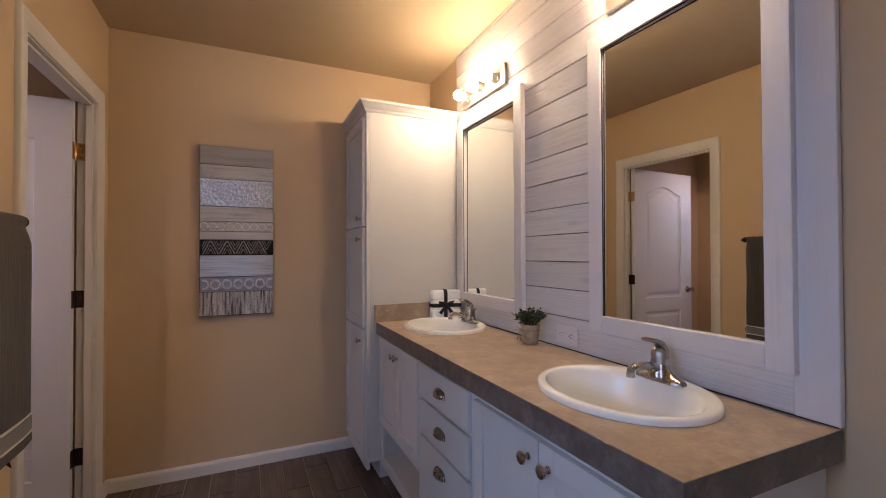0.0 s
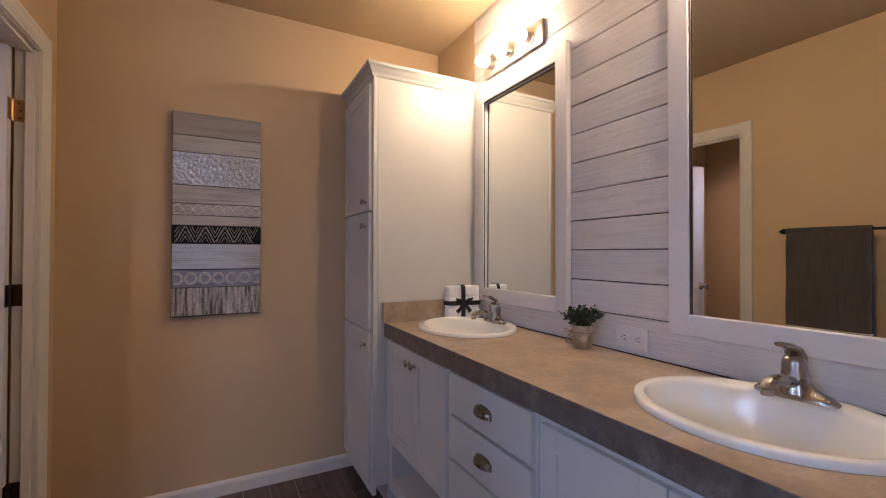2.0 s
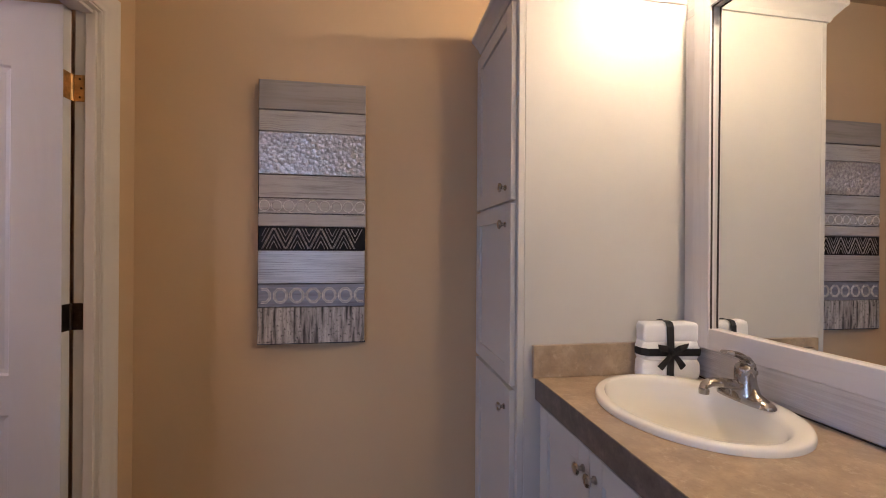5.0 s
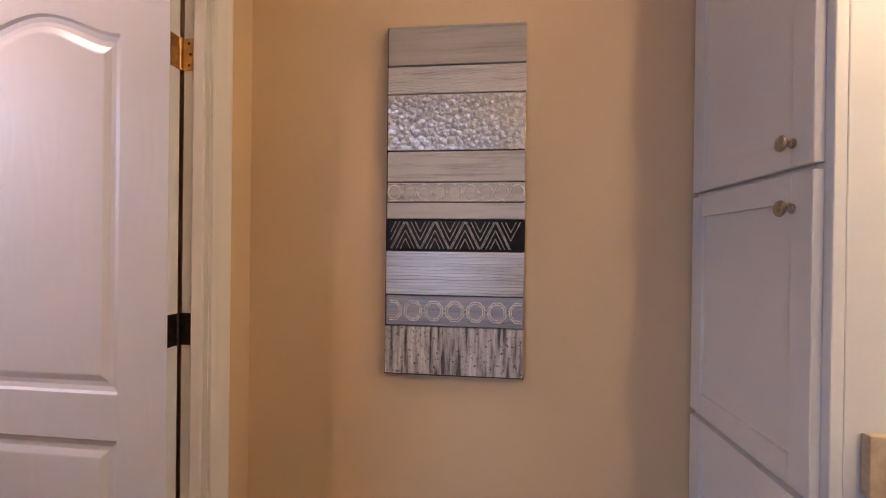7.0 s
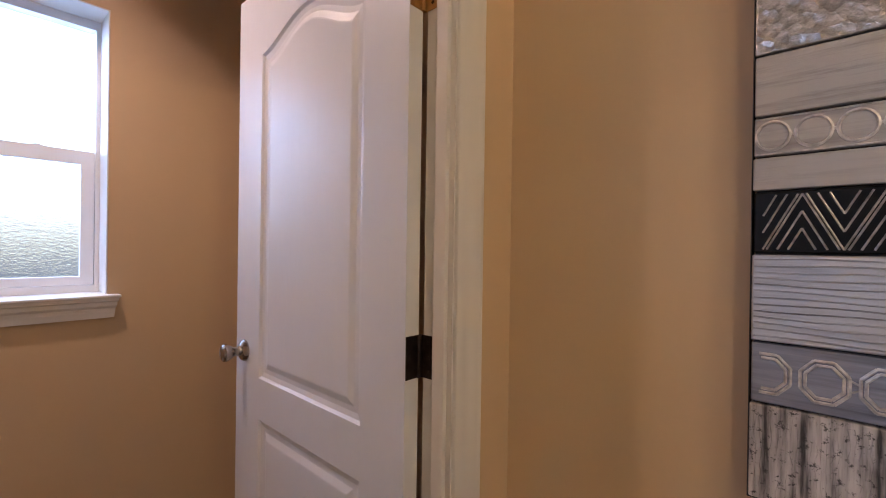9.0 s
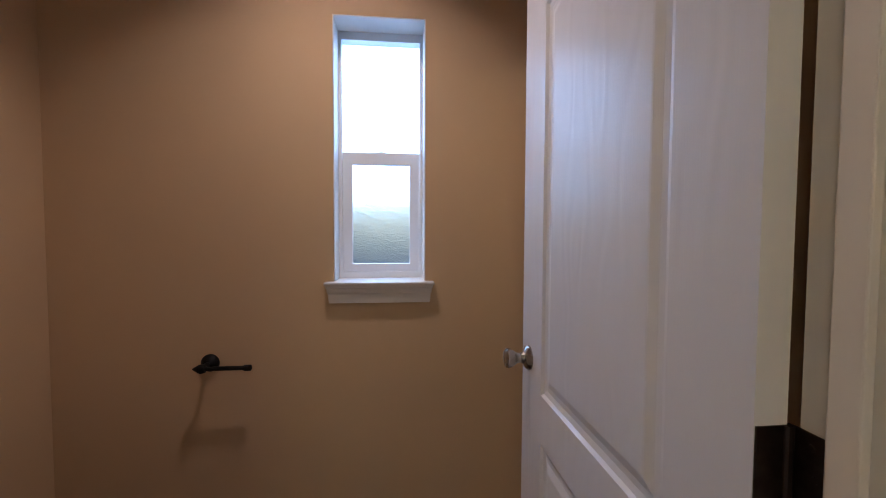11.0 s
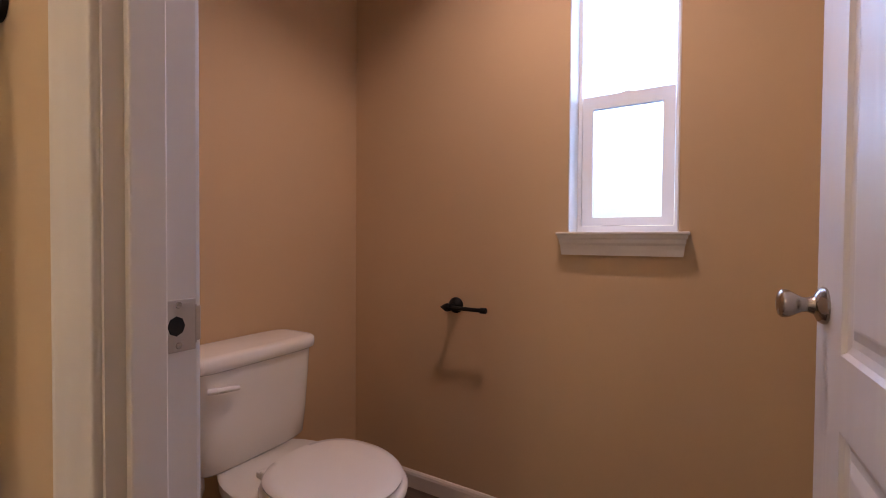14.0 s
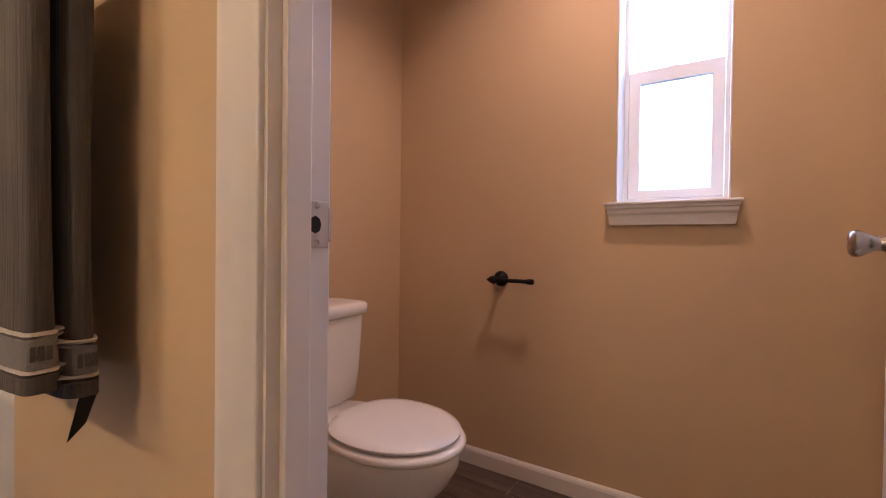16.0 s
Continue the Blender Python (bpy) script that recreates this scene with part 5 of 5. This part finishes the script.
# ---- toilet room ceiling light ----
LX, LY = -1.53, 2.17
cl = thing("ceiling_light", (LX, LY, H), "small white ceiling downlight, lit", "ceiling lamp")
part("drum", lathe([(0, 0), (0.080, 0), (0.080, -0.078), (0.076, -0.080), (0.072, -0.078), (0.072, -0.010), (0, -0.008)], Matrix.Translation((LX, LY, H - 0.0005)), 36), M_TRIM, cl, smooth=True)
part("tube_bulb", tube([(LX - 0.050, LY, H - 0.020), (LX + 0.050, LY, H - 0.020)], 0.008, 16), M_FLUSH, cl, "lit frosted tube bulb", True)

# ---- bathtub beyond the partition's end ----
tub = thing("bathtub", (-1.39, 0.35, 0), "white acrylic bathtub with a panelled front", "bathtub")
tx0, tx1, ty0, ty1, tz = XT + 0.002, -0.752, -0.46, YA - 0.002, 0.545
xc, yc = (tx0 + tx1) / 2, (ty0 + ty1) / 2
hx, hy = (tx1 - tx0) / 2, (ty1 - ty0) / 2
part("shell", loft([squircle(xc, yc, hx, hy, tz - 0.035, 0.08, 64), squircle(xc, yc, hx, hy, tz - 0.006, 0.08, 64), squircle(xc, yc, hx - 0.006, hy - 0.006, tz, 0.08, 64), squircle(xc, yc, hx - 0.12, hy - 0.10, tz, 0.5, 64), squircle(xc, yc, hx - 0.14, hy - 0.12, tz - 0.02, 0.5, 64), squircle(xc, yc, hx - 0.22, hy - 0.22, 0.16, 0.6, 64), squircle(xc, yc, hx - 0.30, hy - 0.32, 0.13, 0.7, 64)]), M_ACRYL, tub, smooth=True, angle=50)
part("front_panel", box(tx1 - 0.03, tx1 - 0.012, ty0, ty1, 0.003, tz - 0.036, 0.002), M_ACRYL, tub)
part("plinth", box(tx1 - 0.012, tx1 + 0.002, ty0, ty1, 0.003, 0.075, 0.003), M_TRIM, tub)

# ---- floor tiles, last ----
TW, TL, G = 0.1225, 0.612, 0.0045
me_tile = finish("floor_tile", box(-TW / 2 + G / 2, TW / 2 - G / 2, -TL / 2 + G / 2, TL / 2 - G / 2, -0.006, 0.002, 0.0012), M_TILE)
tr = random.Random(11)


def lay(x0, x1, y0, y1):
    nx = int(math.ceil((x1 - x0) / TW))
    for i in range(nx):
        x = x0 + (i + 0.5) * TW
        off = (0.0, 0.41, 0.2, 0.53, 0.3, 0.1)[i % 6]
        y = y0 - off + TL / 2
        while y - TL / 2 < y1:
            a, b = max(y0, y - TL / 2), min(y1, y + TL / 2)
            c = min(x1, x + TW / 2)
            if b - a > 0.02 and c - (x - TW / 2) > 0.02:
                full = b - a > TL - 0.001 and c > x + TW / 2 - 0.001
                o = new("floor_tile", me_tile if full else finish("floor_tile", box(-TW / 2 + G / 2, c - x - G / 2, a - y + G / 2, b - y - G / 2, -0.006, 0.002, 0.0012), M_TILE))
                o.location = (x, y, tr.uniform(-0.0006, 0.0004))
                o.parent = floor_ob
            y += TL


lay(XL, 0.685, YB, YF)
lay(XT, XL, YT, YF)
